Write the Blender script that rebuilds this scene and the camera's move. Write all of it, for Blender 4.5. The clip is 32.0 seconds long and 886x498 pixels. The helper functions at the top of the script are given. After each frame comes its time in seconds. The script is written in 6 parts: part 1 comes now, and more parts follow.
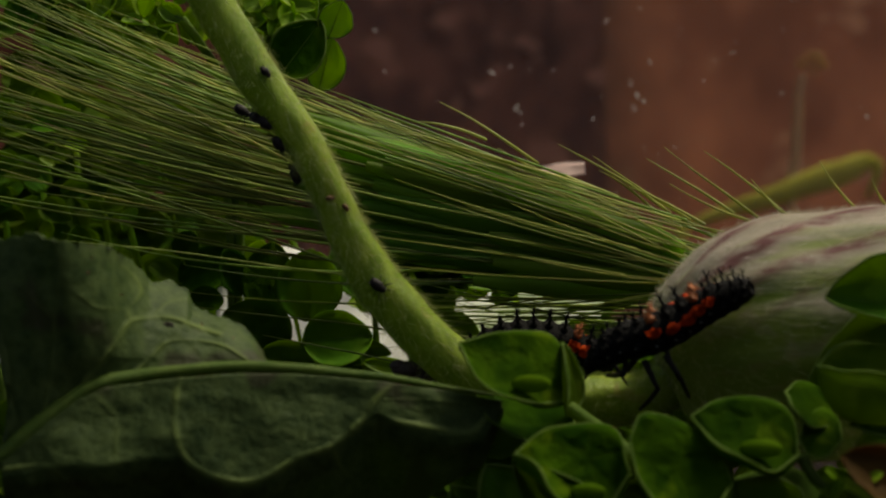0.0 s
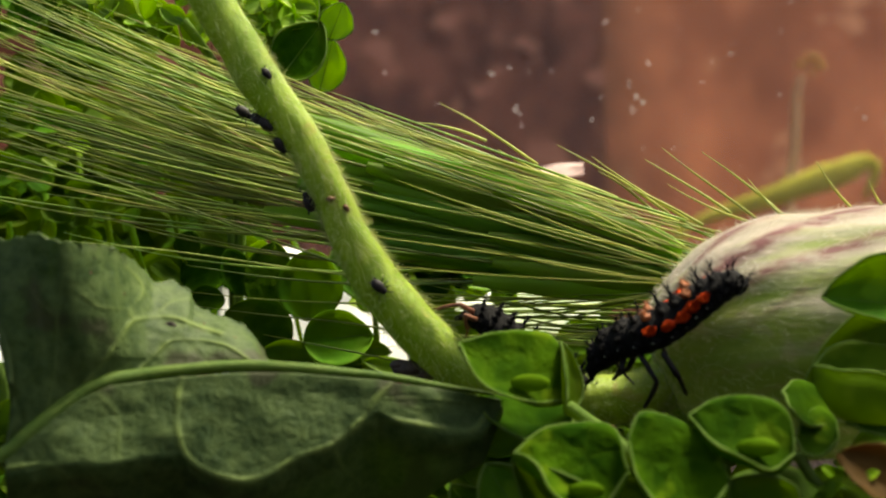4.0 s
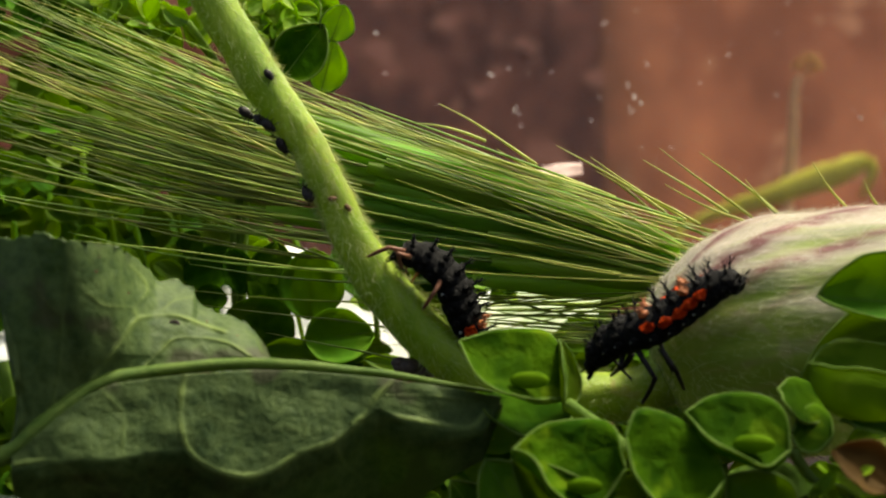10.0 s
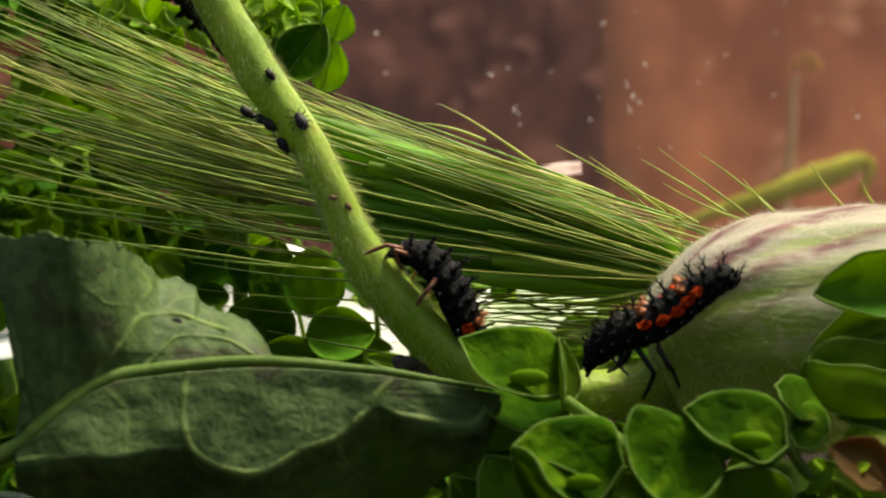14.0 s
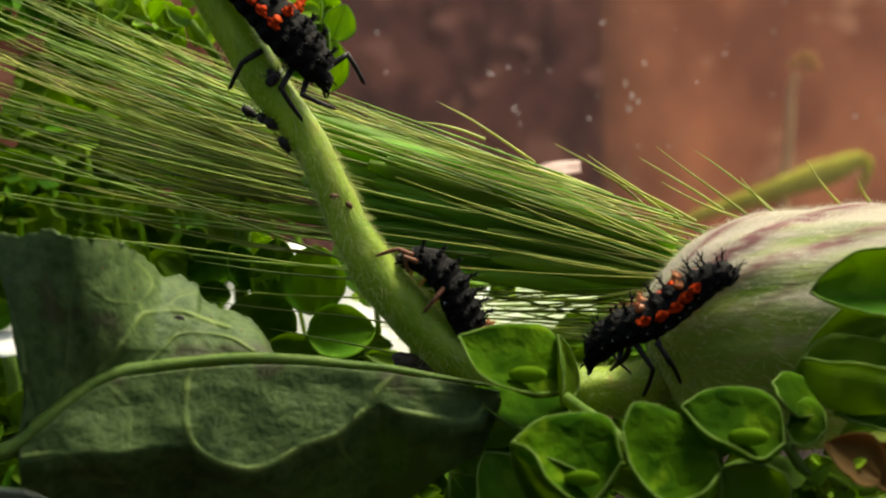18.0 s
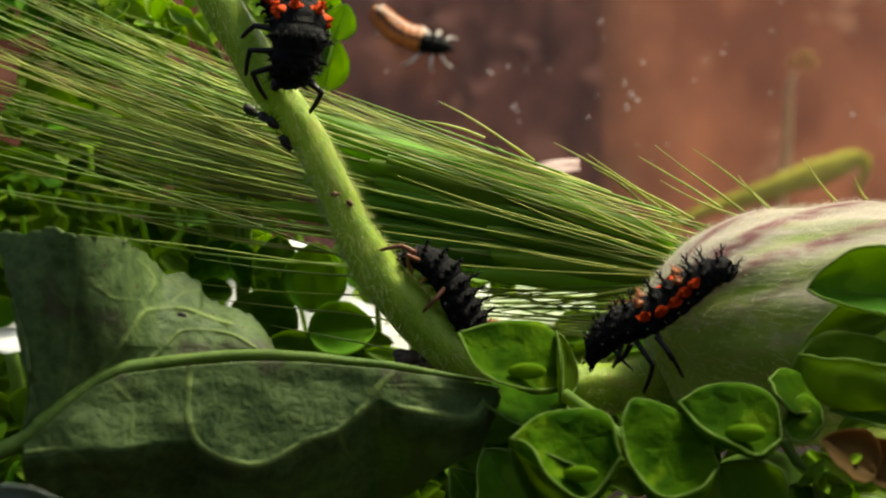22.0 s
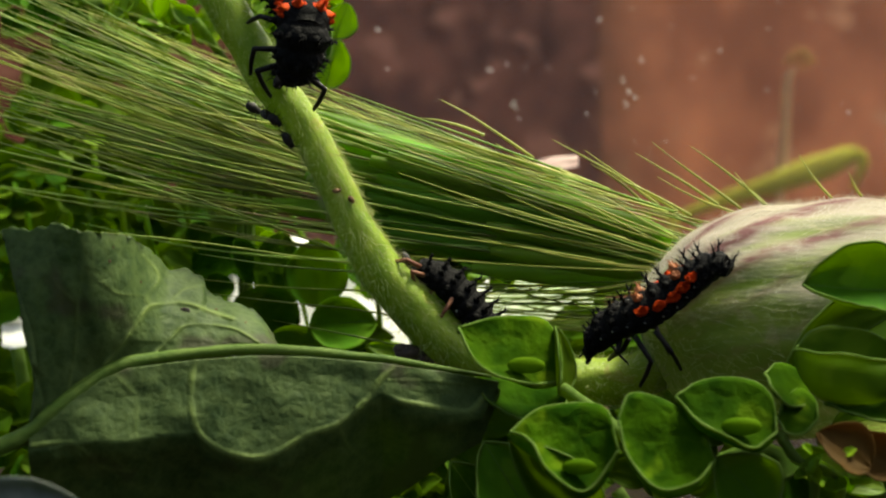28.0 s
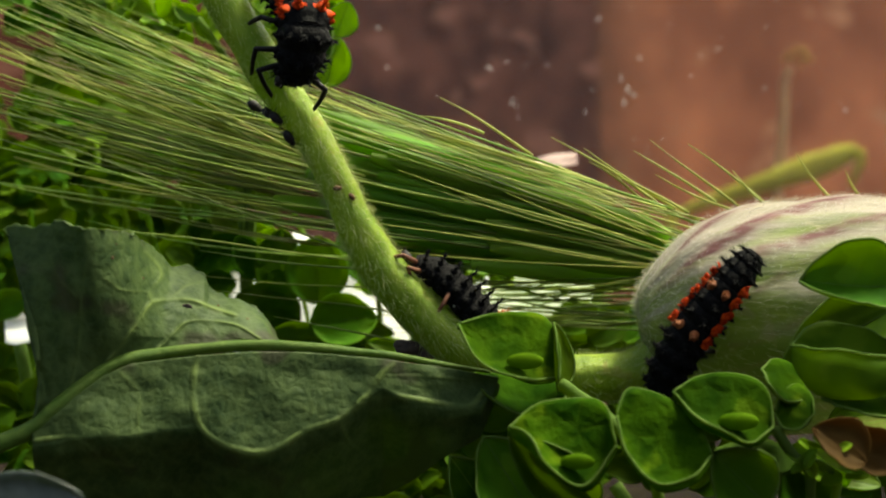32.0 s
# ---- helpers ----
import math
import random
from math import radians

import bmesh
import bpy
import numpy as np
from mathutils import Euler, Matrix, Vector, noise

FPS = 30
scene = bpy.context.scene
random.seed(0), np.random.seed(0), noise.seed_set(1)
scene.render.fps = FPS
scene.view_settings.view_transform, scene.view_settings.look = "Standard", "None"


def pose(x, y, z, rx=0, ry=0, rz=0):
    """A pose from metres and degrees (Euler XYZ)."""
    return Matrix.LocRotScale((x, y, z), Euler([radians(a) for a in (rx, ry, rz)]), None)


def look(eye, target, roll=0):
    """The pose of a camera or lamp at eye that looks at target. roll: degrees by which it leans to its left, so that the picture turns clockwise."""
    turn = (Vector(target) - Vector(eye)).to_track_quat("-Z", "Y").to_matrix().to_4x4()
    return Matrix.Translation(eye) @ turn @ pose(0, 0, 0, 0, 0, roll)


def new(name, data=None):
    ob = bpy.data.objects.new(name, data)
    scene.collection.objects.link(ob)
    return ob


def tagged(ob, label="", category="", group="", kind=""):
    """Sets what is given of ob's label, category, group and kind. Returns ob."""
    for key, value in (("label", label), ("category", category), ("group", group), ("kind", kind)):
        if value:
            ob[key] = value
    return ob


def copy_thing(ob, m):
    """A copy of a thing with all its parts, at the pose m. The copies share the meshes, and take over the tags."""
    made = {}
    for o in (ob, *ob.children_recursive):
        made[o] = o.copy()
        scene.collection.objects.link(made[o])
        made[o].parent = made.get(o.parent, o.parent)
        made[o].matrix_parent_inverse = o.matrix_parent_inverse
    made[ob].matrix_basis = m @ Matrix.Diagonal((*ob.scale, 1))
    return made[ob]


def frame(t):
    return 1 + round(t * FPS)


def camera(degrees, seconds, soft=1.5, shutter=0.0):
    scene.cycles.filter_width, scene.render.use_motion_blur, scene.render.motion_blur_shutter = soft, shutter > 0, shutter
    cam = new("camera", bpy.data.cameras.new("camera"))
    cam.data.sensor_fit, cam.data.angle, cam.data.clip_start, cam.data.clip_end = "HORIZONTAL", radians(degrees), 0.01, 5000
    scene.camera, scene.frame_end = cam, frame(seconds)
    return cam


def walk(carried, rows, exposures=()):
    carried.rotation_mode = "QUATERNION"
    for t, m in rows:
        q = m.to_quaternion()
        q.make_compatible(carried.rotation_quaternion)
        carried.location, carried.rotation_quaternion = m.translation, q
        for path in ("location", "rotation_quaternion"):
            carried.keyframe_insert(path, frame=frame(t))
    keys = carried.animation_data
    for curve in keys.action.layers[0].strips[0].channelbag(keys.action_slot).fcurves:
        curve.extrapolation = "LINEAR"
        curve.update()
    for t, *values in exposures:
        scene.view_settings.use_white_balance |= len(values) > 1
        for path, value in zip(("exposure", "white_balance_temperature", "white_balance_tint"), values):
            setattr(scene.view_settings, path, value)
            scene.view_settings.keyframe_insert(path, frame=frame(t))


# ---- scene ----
# A heap of cut greens on dark soil before clay walls, seen close up; lengths below are in millimetres unless noted.
FOV = 2 * math.degrees(math.atan(22.4 / 150.0))
cam = camera(FOV, 32.0, soft=2.0)
cam.data.dof.use_dof = True
cam.data.dof.focus_distance = 0.1565
cam.data.dof.aperture_fstop = 74.0
PATH = [
    (0, look((0, -0.147274, 0), (-0.000005, 0, 0.000023))),
    (2, look((0, -0.147841, 0), (0.000001, 0, 0.000029))),
    (4, look((0, -0.148432, 0), (0.000001, 0, 0.000031))),
    (6, look((0, -0.149038, 0), (-0.000001, 0, 0.000025))),
    (8, look((0, -0.149653, 0), (-0.000004, 0, 0.000011))),
    (10, look((0, -0.150273, 0), (-0.000006, 0, -0.000012))),
    (12, look((0, -0.150895, 0), (-0.000006, 0, -0.000043))),
    (14, look((0, -0.151518, 0), (-0.000006, 0, -0.000083))),
    (16, look((0, -0.152142, 0), (-0.000005, 0, -0.000130))),
    (18, look((0, -0.152767, 0), (-0.000005, 0, -0.000184))),
    (20, look((0, -0.153397, 0), (-0.000005, 0, -0.000243))),
    (22, look((0, -0.154032, 0), (-0.000006, 0, -0.000306))),
    (24, look((0, -0.154677, 0), (-0.000008, 0, -0.000374))),
    (26, look((0, -0.155334, 0), (-0.000011, 0, -0.000445))),
    (28, look((0, -0.156005, 0), (-0.000013, 0, -0.000520))),
    (30, look((0, -0.156694, 0), (-0.000011, 0, -0.000600))),
    (32, look((0, -0.157403, 0), (-0.000003, 0, -0.000687))),
]
# the clip fades in from black
EV, KELVIN, TINT = 1.44, 7600, 2
FADE = [(t, EV + stops, KELVIN - 8 * t, TINT - 0.25 * t) for t, stops in ((0.0, -1.6), (0.5, -1.1), (1.0, -0.62), (1.5, -0.3), (2.0, 0.0), (2.5, 0.15), (6.0, 0.1), (14.0, 0.05), (25.0, 0.0), (32.0, 0.02))]
walk(cam, PATH, FADE)

# ---- light ----
SUN_DIR = Vector((0.36, 0.13, 0.92)).normalized()      # towards the sun: high, a little to the right
world = bpy.data.worlds.new("sky")
scene.world = world
world.use_nodes = True
wn = world.node_tree.nodes
sky = wn.new("ShaderNodeTexSky")
sky.sky_type = "NISHITA"
sky.sun_disc = False
sky.air_density, sky.dust_density, sky.ozone_density = 0.7, 4.0, 0.3
sky.sun_elevation = math.asin(SUN_DIR.z)
sky.sun_rotation = math.atan2(SUN_DIR.x, SUN_DIR.y)
world.node_tree.links.new(sky.outputs[0], wn["Background"].inputs[0])
wn["Background"].inputs[1].default_value = 0.088
sun_data = bpy.data.lights.new("sun", "SUN")
sun_data.energy = 3.1
sun_data.angle = radians(14.0)
sun_data.color = (1.0, 0.94, 0.84)
sun = new("sun", sun_data)
sun.matrix_world = look(SUN_DIR * 2.0, (0, 0, 0))

# ---- materials ----
def ramp(nt, fac, stops):
    r = nt.nodes.new("ShaderNodeValToRGB")
    els = r.color_ramp.elements
    while len(els) < len(stops):
        els.new(0.5)
    for e, (p, c) in zip(els, stops):
        e.position, e.color = p, (*c, 1)
    nt.links.new(fac, r.inputs[0])
    return r.outputs[0]


def noise_fac(nt, coords, scale, detail=4.0, stretch=(1, 1, 1), rough=0.55):
    m = nt.nodes.new("ShaderNodeMapping")
    m.inputs["Scale"].default_value = stretch
    nt.links.new(coords, m.inputs[0])
    n = nt.nodes.new("ShaderNodeTexNoise")
    n.inputs["Scale"].default_value = scale
    n.inputs["Detail"].default_value = detail
    n.inputs["Roughness"].default_value = rough
    nt.links.new(m.outputs[0], n.inputs["Vector"])
    return n.outputs["Fac"]


def mix_colour(nt, fac, a, b, mode="MIX"):
    x = nt.nodes.new("ShaderNodeMix")
    x.data_type, x.blend_type = "RGBA", mode
    for sock, v in ((x.inputs[0], fac), (x.inputs[6], a), (x.inputs[7], b)):
        if isinstance(v, (int, float)):
            sock.default_value = v
        elif isinstance(v, tuple):
            sock.default_value = (*v, 1)
        else:
            nt.links.new(v, sock)
    return x.outputs[2]


def material(name, dark, light, rough=0.5, grain=2.0, spots=None, bump=0.2, bump_scale=6.0, passes=0.0,
             stretch=(1, 1, 1), metal=0.0, vary=0.0, spec=0.5, glow_colour=None, sheen=0.0, cells=None, relief=0.0001):
    """grain and bump_scale are features per millimetre; passes is the share of light that a thin leaf lets pass."""
    m = bpy.data.materials.new(name)
    m.use_nodes = True
    nt = m.node_tree
    b = nt.nodes["Principled BSDF"]
    co = nt.nodes.new("ShaderNodeTexCoord").outputs["Object"]
    f = noise_fac(nt, co, grain * 1000, 5.0, stretch)
    col = ramp(nt, f, [(0.38, dark), (0.62, light)])
    big = noise_fac(nt, co, grain * 190, 3.0, stretch)
    col = mix_colour(nt, 0.35, col, ramp(nt, big, [(0.35, dark), (0.65, light)]))
    height = noise_fac(nt, co, bump_scale * 1000, 4.0, stretch) if bump else None
    if cells:
        # a net of fine veins: cells per millimetre, vein colour, strength
        sc, vein, amount = cells
        wob = nt.nodes.new("ShaderNodeTexNoise")
        wob.inputs["Scale"].default_value = sc * 700
        add = nt.nodes.new("ShaderNodeVectorMath")
        add.operation = "MULTIPLY_ADD"
        nt.links.new(wob.outputs["Color"], add.inputs[0])
        add.inputs[1].default_value = (0.0007 / sc,) * 3
        nt.links.new(co, add.inputs[2])
        nt.links.new(co, wob.inputs["Vector"])
        vo = nt.nodes.new("ShaderNodeTexVoronoi")
        vo.feature = "DISTANCE_TO_EDGE"
        vo.inputs["Scale"].default_value = sc * 1000
        nt.links.new(add.outputs[0], vo.inputs["Vector"])
        line = ramp(nt, vo.outputs["Distance"], [(0.0, (amount,) * 3), (0.10, (0, 0, 0))])
        col = mix_colour(nt, line, col, vein)
        mm = nt.nodes.new("ShaderNodeMath")
        mm.operation = "MULTIPLY_ADD"
        nt.links.new(vo.outputs["Distance"], mm.inputs[0])
        mm.inputs[1].default_value = 1.6
        nt.links.new(height, mm.inputs[2])
        height = mm.outputs[0]
    if spots:
        sc, lo, sp = spots
        s = noise_fac(nt, co, sc * 1000, 2.0)
        mask = ramp(nt, s, [(lo, (0, 0, 0)), (lo + 0.06, (1, 1, 1))])
        col = mix_colour(nt, mask, col, sp)
    if vary:
        oi = nt.nodes.new("ShaderNodeObjectInfo")
        hs = nt.nodes.new("ShaderNodeHueSaturation")
        mr = nt.nodes.new("ShaderNodeMapRange")
        mr.inputs["To Min"].default_value, mr.inputs["To Max"].default_value = 1 - vary, 1 + vary
        nt.links.new(oi.outputs["Random"], mr.inputs[0])
        nt.links.new(mr.outputs[0], hs.inputs["Value"])
        hu = nt.nodes.new("ShaderNodeMath")
        hu.operation = "MULTIPLY_ADD"
        fr = nt.nodes.new("ShaderNodeMath")
        fr.operation = "FRACT"
        mu = nt.nodes.new("ShaderNodeMath")
        mu.operation = "MULTIPLY"
        mu.inputs[1].default_value = 17.0
        nt.links.new(oi.outputs["Random"], mu.inputs[0])
        nt.links.new(mu.outputs[0], fr.inputs[0])
        nt.links.new(fr.outputs[0], hu.inputs[0])
        hu.inputs[1].default_value = 0.11 * vary
        hu.inputs[2].default_value = 0.5 - 0.065 * vary
        nt.links.new(hu.outputs[0], hs.inputs["Hue"])
        nt.links.new(col, hs.inputs["Color"])
        col = hs.outputs[0]
    nt.links.new(col, b.inputs["Base Color"])
    b.inputs["Roughness"].default_value = rough
    b.inputs["Metallic"].default_value = metal
    b.inputs["Specular IOR Level"].default_value = spec
    if sheen:
        b.inputs["Sheen Weight"].default_value = sheen
    if bump:
        bp = nt.nodes.new("ShaderNodeBump")
        bp.inputs["Strength"].default_value = bump
        bp.inputs["Distance"].default_value = relief
        nt.links.new(height, bp.inputs["Height"])
        nt.links.new(bp.outputs[0], b.inputs["Normal"])
    if passes:
        tr = nt.nodes.new("ShaderNodeBsdfTranslucent")
        tint = mix_colour(nt, 0.75, col, glow_colour or (0.45, 0.62, 0.03))
        nt.links.new(tint, tr.inputs[0])
        mx = nt.nodes.new("ShaderNodeMixShader")
        mx.inputs[0].default_value = passes
        nt.links.new(b.outputs[0], mx.inputs[1])
        nt.links.new(tr.outputs[0], mx.inputs[2])
        nt.links.new(mx.outputs[0], nt.nodes["Material Output"].inputs[0])
    return m


M_SOIL = material("dark_soil", (0.006, 0.0045, 0.003), (0.020, 0.014, 0.010), 0.9, 0.5, None, 0.8, 0.9, spec=0.04)
M_STEM = material("stem_green", (0.13, 0.23, 0.008), (0.31, 0.41, 0.04), 0.5, 1.1, (0.8, 0.66, (0.31, 0.31, 0.05)), 0.7, 4, 0.25, spec=0.4, stretch=(1, 1, 0.5))
M_HAIR = material("plant_hair", (0.58, 0.56, 0.46), (0.78, 0.75, 0.66), 0.4, 1.0, None, 0, passes=0.55, glow_colour=(0.85, 0.82, 0.62))
M_STEMHAIR = material("stem_hair", (0.52, 0.56, 0.26), (0.74, 0.75, 0.46), 0.4, 1.0, None, 0, passes=0.5, glow_colour=(0.75, 0.75, 0.30))
M_BUD = material("bud_green", (0.050, 0.115, 0.002), (0.095, 0.180, 0.006), 0.75, 1.0, None, 0.4, 3.5, 0.35, spec=0.03, glow_colour=(0.22, 0.36, 0.01))
M_STRAW = material("olive_blade", (0.44, 0.42, 0.06), (0.58, 0.54, 0.11), 0.8, 0.35, None, 0.3, 3.0, 0.4, glow_colour=(0.72, 0.68, 0.14), spec=0.05)

M_LEMMA = material("barley_green", (0.090, 0.220, 0.016), (0.200, 0.360, 0.045), 0.5, 0.5, None, 0.35, 7, 0.6, (0.3, 1, 1), vary=0.45, spec=0.2, glow_colour=(0.45, 0.70, 0.08))
M_AWN = material("awn_green", (0.090, 0.175, 0.014), (0.32, 0.41, 0.08), 0.5, 0.6, (0.35, 0.66, (0.36, 0.24, 0.13)), 0.2, 8, 0.35, vary=0.6, spec=0.4, glow_colour=(0.42, 0.54, 0.11))
M_STRAWAWN = material("straw_awn", (0.27, 0.33, 0.055), (0.50, 0.53, 0.15), 0.5, 0.6, (0.35, 0.62, (0.40, 0.27, 0.15)), 0.2, 8, 0.4, vary=0.3, spec=0.35, glow_colour=(0.55, 0.55, 0.18))
M_BIG = material("large_leaf_skin", (0.021, 0.045, 0.010), (0.078, 0.116, 0.032), 0.6, 1.3, (0.28, 0.57, (0.040, 0.046, 0.018)), 0.5, 6, 0.16, spec=0.16, cells=(1.9, (0.085, 0.13, 0.034), 0.35), glow_colour=(0.26, 0.42, 0.05), relief=0.00007)
M_PURPLE = material("purple_spot", (0.055, 0.030, 0.060), (0.24, 0.15, 0.30), 0.3, 3.0, None, 0.4, 6, spec=0.6)
M_OLD = material("dull_leaf_skin", (0.040, 0.055, 0.045), (0.085, 0.105, 0.09), 0.5, 1.2, None, 0.3, 5, 0.1, spec=0.4)
M_RIB = material("midrib_green", (0.040, 0.085, 0.009), (0.085, 0.135, 0.022), 0.65, 1.2, None, 0.5, 4, 0.1, spec=0.15)
# darker herb leaf, also given to leaves meant to look shaded
M_LEAF = material("herb_leaf", (0.006, 0.032, 0.0006), (0.042, 0.108, 0.003), 0.8, 0.5, (0.45, 0.58, (0.066, 0.130, 0.005)), 0.8, 2.0, 0.30, vary=0.2, spec=0.02, cells=(0.6, (0.075, 0.14, 0.008), 0.15), glow_colour=(0.13, 0.27, 0.006), relief=0.00018)
M_RIM = material("leaf_rim", (0.055, 0.105, 0.016), (0.125, 0.195, 0.045), 0.6, 1.2, None, 0.4, 5, 0.3, spec=0.04)
M_LIME = material("lime_leaf", (0.15, 0.31, 0.006), (0.31, 0.47, 0.018), 0.5, 1.0, None, 0.4, 3.5, 0.6, vary=0.3, spec=0.3)
# brighter copy of the herb leaf, also standing in for light shining through
M_LEAF_BRIGHT = material("herb_leaf_bright", (0.020, 0.068, 0.002), (0.075, 0.165, 0.008), 0.6, 0.6, (0.45, 0.58, (0.095, 0.175, 0.012)), 0.4, 3.5, 0.4, vary=0.4, spec=0.04)
M_BROWNLEAF = material("browned_leaf", (0.045, 0.024, 0.004), (0.085, 0.044, 0.008), 0.7, 0.9, None, 0.4, 3.5, 0.3, glow_colour=(0.30, 0.16, 0.03), spec=0.08)
M_BLACK = material("larva_black", (0.0018, 0.0018, 0.0018), (0.0065, 0.0060, 0.0060), 0.65, 4.0, None, 0.9, 7, spec=0.07)
M_GLINT = material("larva_glint", (0.70, 0.56, 0.44), (0.88, 0.76, 0.62), 0.15, 3.0, None, 0.3, 6, spec=0.9)
M_AMBER = material("larva_amber", (0.70, 0.18, 0.03), (0.90, 0.32, 0.06), 0.25, 3.0, None, 0.3, 9, 0.35, glow_colour=(1.0, 0.36, 0.04), spec=0.7)
M_ORANGE = material("larva_orange", (0.34, 0.018, 0.001), (0.52, 0.060, 0.003), 0.6, 2.0, None, 0.4, 9, spec=0.08)
M_PALEORANGE = material("larva_pale_orange", (0.28, 0.08, 0.025), (0.42, 0.15, 0.05), 0.5, 3.0, None, 0.3, 9, spec=0.3)
M_WHITE = material("larva_white_wart", (0.20, 0.20, 0.19), (0.40, 0.40, 0.37), 0.5, 3.0, None, 0.2, 9)
M_LEG = material("larva_leg", (0.0035, 0.003, 0.003), (0.013, 0.010, 0.009), 0.5, 3.0, None, 0.2, 9, spec=0.2)
M_LEGBROWN = material("larva_leg_brown", (0.10, 0.035, 0.018), (0.20, 0.08, 0.04), 0.45, 3.0, None, 0.2, 9, spec=0.3)
M_LEGPALE = material("larva_leg_pale", (0.60, 0.50, 0.44), (0.82, 0.74, 0.68), 0.15, 3.0, None, 0.2, 9, spec=0.9)
M_APHID = material("aphid_black", (0.008, 0.007, 0.007), (0.026, 0.020, 0.018), 0.6, 5.0, None, 0.3, 12, spec=0.25)
M_SKIN = material("shed_skin", (0.09, 0.045, 0.02), (0.19, 0.11, 0.05), 0.6, 5.0, None, 0.2, 12, spec=0.2)
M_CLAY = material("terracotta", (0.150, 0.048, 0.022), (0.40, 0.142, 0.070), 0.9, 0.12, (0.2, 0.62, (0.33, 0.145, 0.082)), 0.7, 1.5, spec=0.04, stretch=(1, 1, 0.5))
def darken_near(mat, x0, x1, tone):
    """Darkens a wall raggedly at x0, fading out towards x1."""
    nt = mat.node_tree
    b = nt.nodes["Principled BSDF"]
    co = nt.nodes.new("ShaderNodeTexCoord").outputs["Object"]
    sep = nt.nodes.new("ShaderNodeSeparateXYZ")
    nt.links.new(co, sep.inputs[0])
    add = nt.nodes.new("ShaderNodeMath")
    add.operation = "MULTIPLY_ADD"
    nt.links.new(noise_fac(nt, co, 160, 4.0), add.inputs[0])
    add.inputs[1].default_value = 0.008
    nt.links.new(sep.outputs[0], add.inputs[2])
    mr = nt.nodes.new("ShaderNodeMapRange")
    mr.interpolation_type = "SMOOTHSTEP"
    for k, v in (("From Min", x0 * 0.001 + 0.004), ("From Max", x1 * 0.001 + 0.004), ("To Min", 0.9), ("To Max", 0.0)):
        mr.inputs[k].default_value = v
    nt.links.new(add.outputs[0], mr.inputs[0])
    nt.links.new(mix_colour(nt, mr.outputs[0], b.inputs["Base Color"].links[0].from_socket, tone), b.inputs["Base Color"])


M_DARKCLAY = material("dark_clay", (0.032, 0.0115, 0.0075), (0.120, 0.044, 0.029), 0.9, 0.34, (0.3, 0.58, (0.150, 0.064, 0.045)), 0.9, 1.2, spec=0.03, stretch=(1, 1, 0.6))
M_DROP = material("mineral_speck", (0.55, 0.50, 0.47), (0.8, 0.75, 0.7), 0.25, 1.0, None, 0)
# whites for the added sheets that stand in for bright window light
M_WINDOWWHITE = material("white_petal", (0.84, 0.84, 0.82), (0.92, 0.92, 0.90), 0.7, 0.5, None, 0.2, 2, 0.5, glow_colour=(0.97, 0.97, 0.95), spec=0.2)
M_WINDOWPALE = material("window_greenish_white", (0.42, 0.56, 0.26), (0.95, 0.95, 0.92), 0.7, 0.45, None, 0.3, 2, 0.5, glow_colour=(0.88, 0.92, 0.78), spec=0.2)
M_PINK = material("pink_petal", (0.42, 0.28, 0.26), (0.60, 0.45, 0.42), 0.6, 0.5, None, 0.2, 2, 0.4, glow_colour=(0.9, 0.7, 0.65))
M_DEBRIS = material("dead_matter", (0.03, 0.02, 0.014), (0.08, 0.05, 0.035), 0.7, 3.0, None, 0.5, 6)

# ---- mesh tools ----
MM = 0.001


def link_mesh(name, shape, mat, smooth=True):
    verts, faces = shape
    me = bpy.data.meshes.new(name)
    me.from_pydata([(v[0] * MM, v[1] * MM, v[2] * MM) for v in verts], [], faces)
    me.materials.append(mat)
    if smooth:
        me.polygons.foreach_set("use_smooth", [True] * len(me.polygons))
    me.update()
    return me


def part(name, shape, mat, parent=None, label="", smooth=True):
    ob = new(name, link_mesh(name, shape, mat, smooth))
    if parent:
        ob.parent = parent
    return tagged(ob, label)


def thing(name, at, label, category, group="", kind=""):
    """An Empty at the thing's base; at in millimetres."""
    ob = new(name)
    ob.empty_display_size = 0.002
    ob.location = Vector(at) * MM
    return tagged(ob, label, category, group, kind)


def moved(shape, off):
    return [Vector(v) - Vector(off) for v in shape[0]], shape[1]


def joined(shapes):
    verts, faces = [], []
    for v, f in shapes:
        k = len(verts)
        verts += list(v)
        faces += [tuple(i + k for i in q) for q in f]
    return verts, faces


def spline(pts, n):
    """n + 1 points of a smooth curve through pts."""
    p = [Vector(q) for q in pts]
    p = [2 * p[0] - p[1]] + p + [2 * p[-1] - p[-2]]
    out, last = [], len(p) - 3
    for i in range(n + 1):
        s = i / n * last
        k = min(int(s), last - 1)
        t = s - k
        a, b, c, d = p[k:k + 4]
        out.append(0.5 * ((2 * b) + (c - a) * t + (2 * a - 5 * b + 4 * c - d) * t * t + (3 * b - a - 3 * c + d) * t ** 3))
    return out


def lerp_list(vals, u):
    s = u * (len(vals) - 1)
    k = min(int(s), len(vals) - 2)
    return vals[k] + (vals[k + 1] - vals[k]) * (s - k)


def frames_along(c):
    out, up = [], Vector((0.13, -0.97, 0.21))
    for i in range(len(c)):
        t = (c[min(i + 1, len(c) - 1)] - c[max(i - 1, 0)]).normalized()
        side = t.cross(up).normalized()
        up = side.cross(t).normalized()
        out.append((c[i], t, side, up.copy()))
    return out


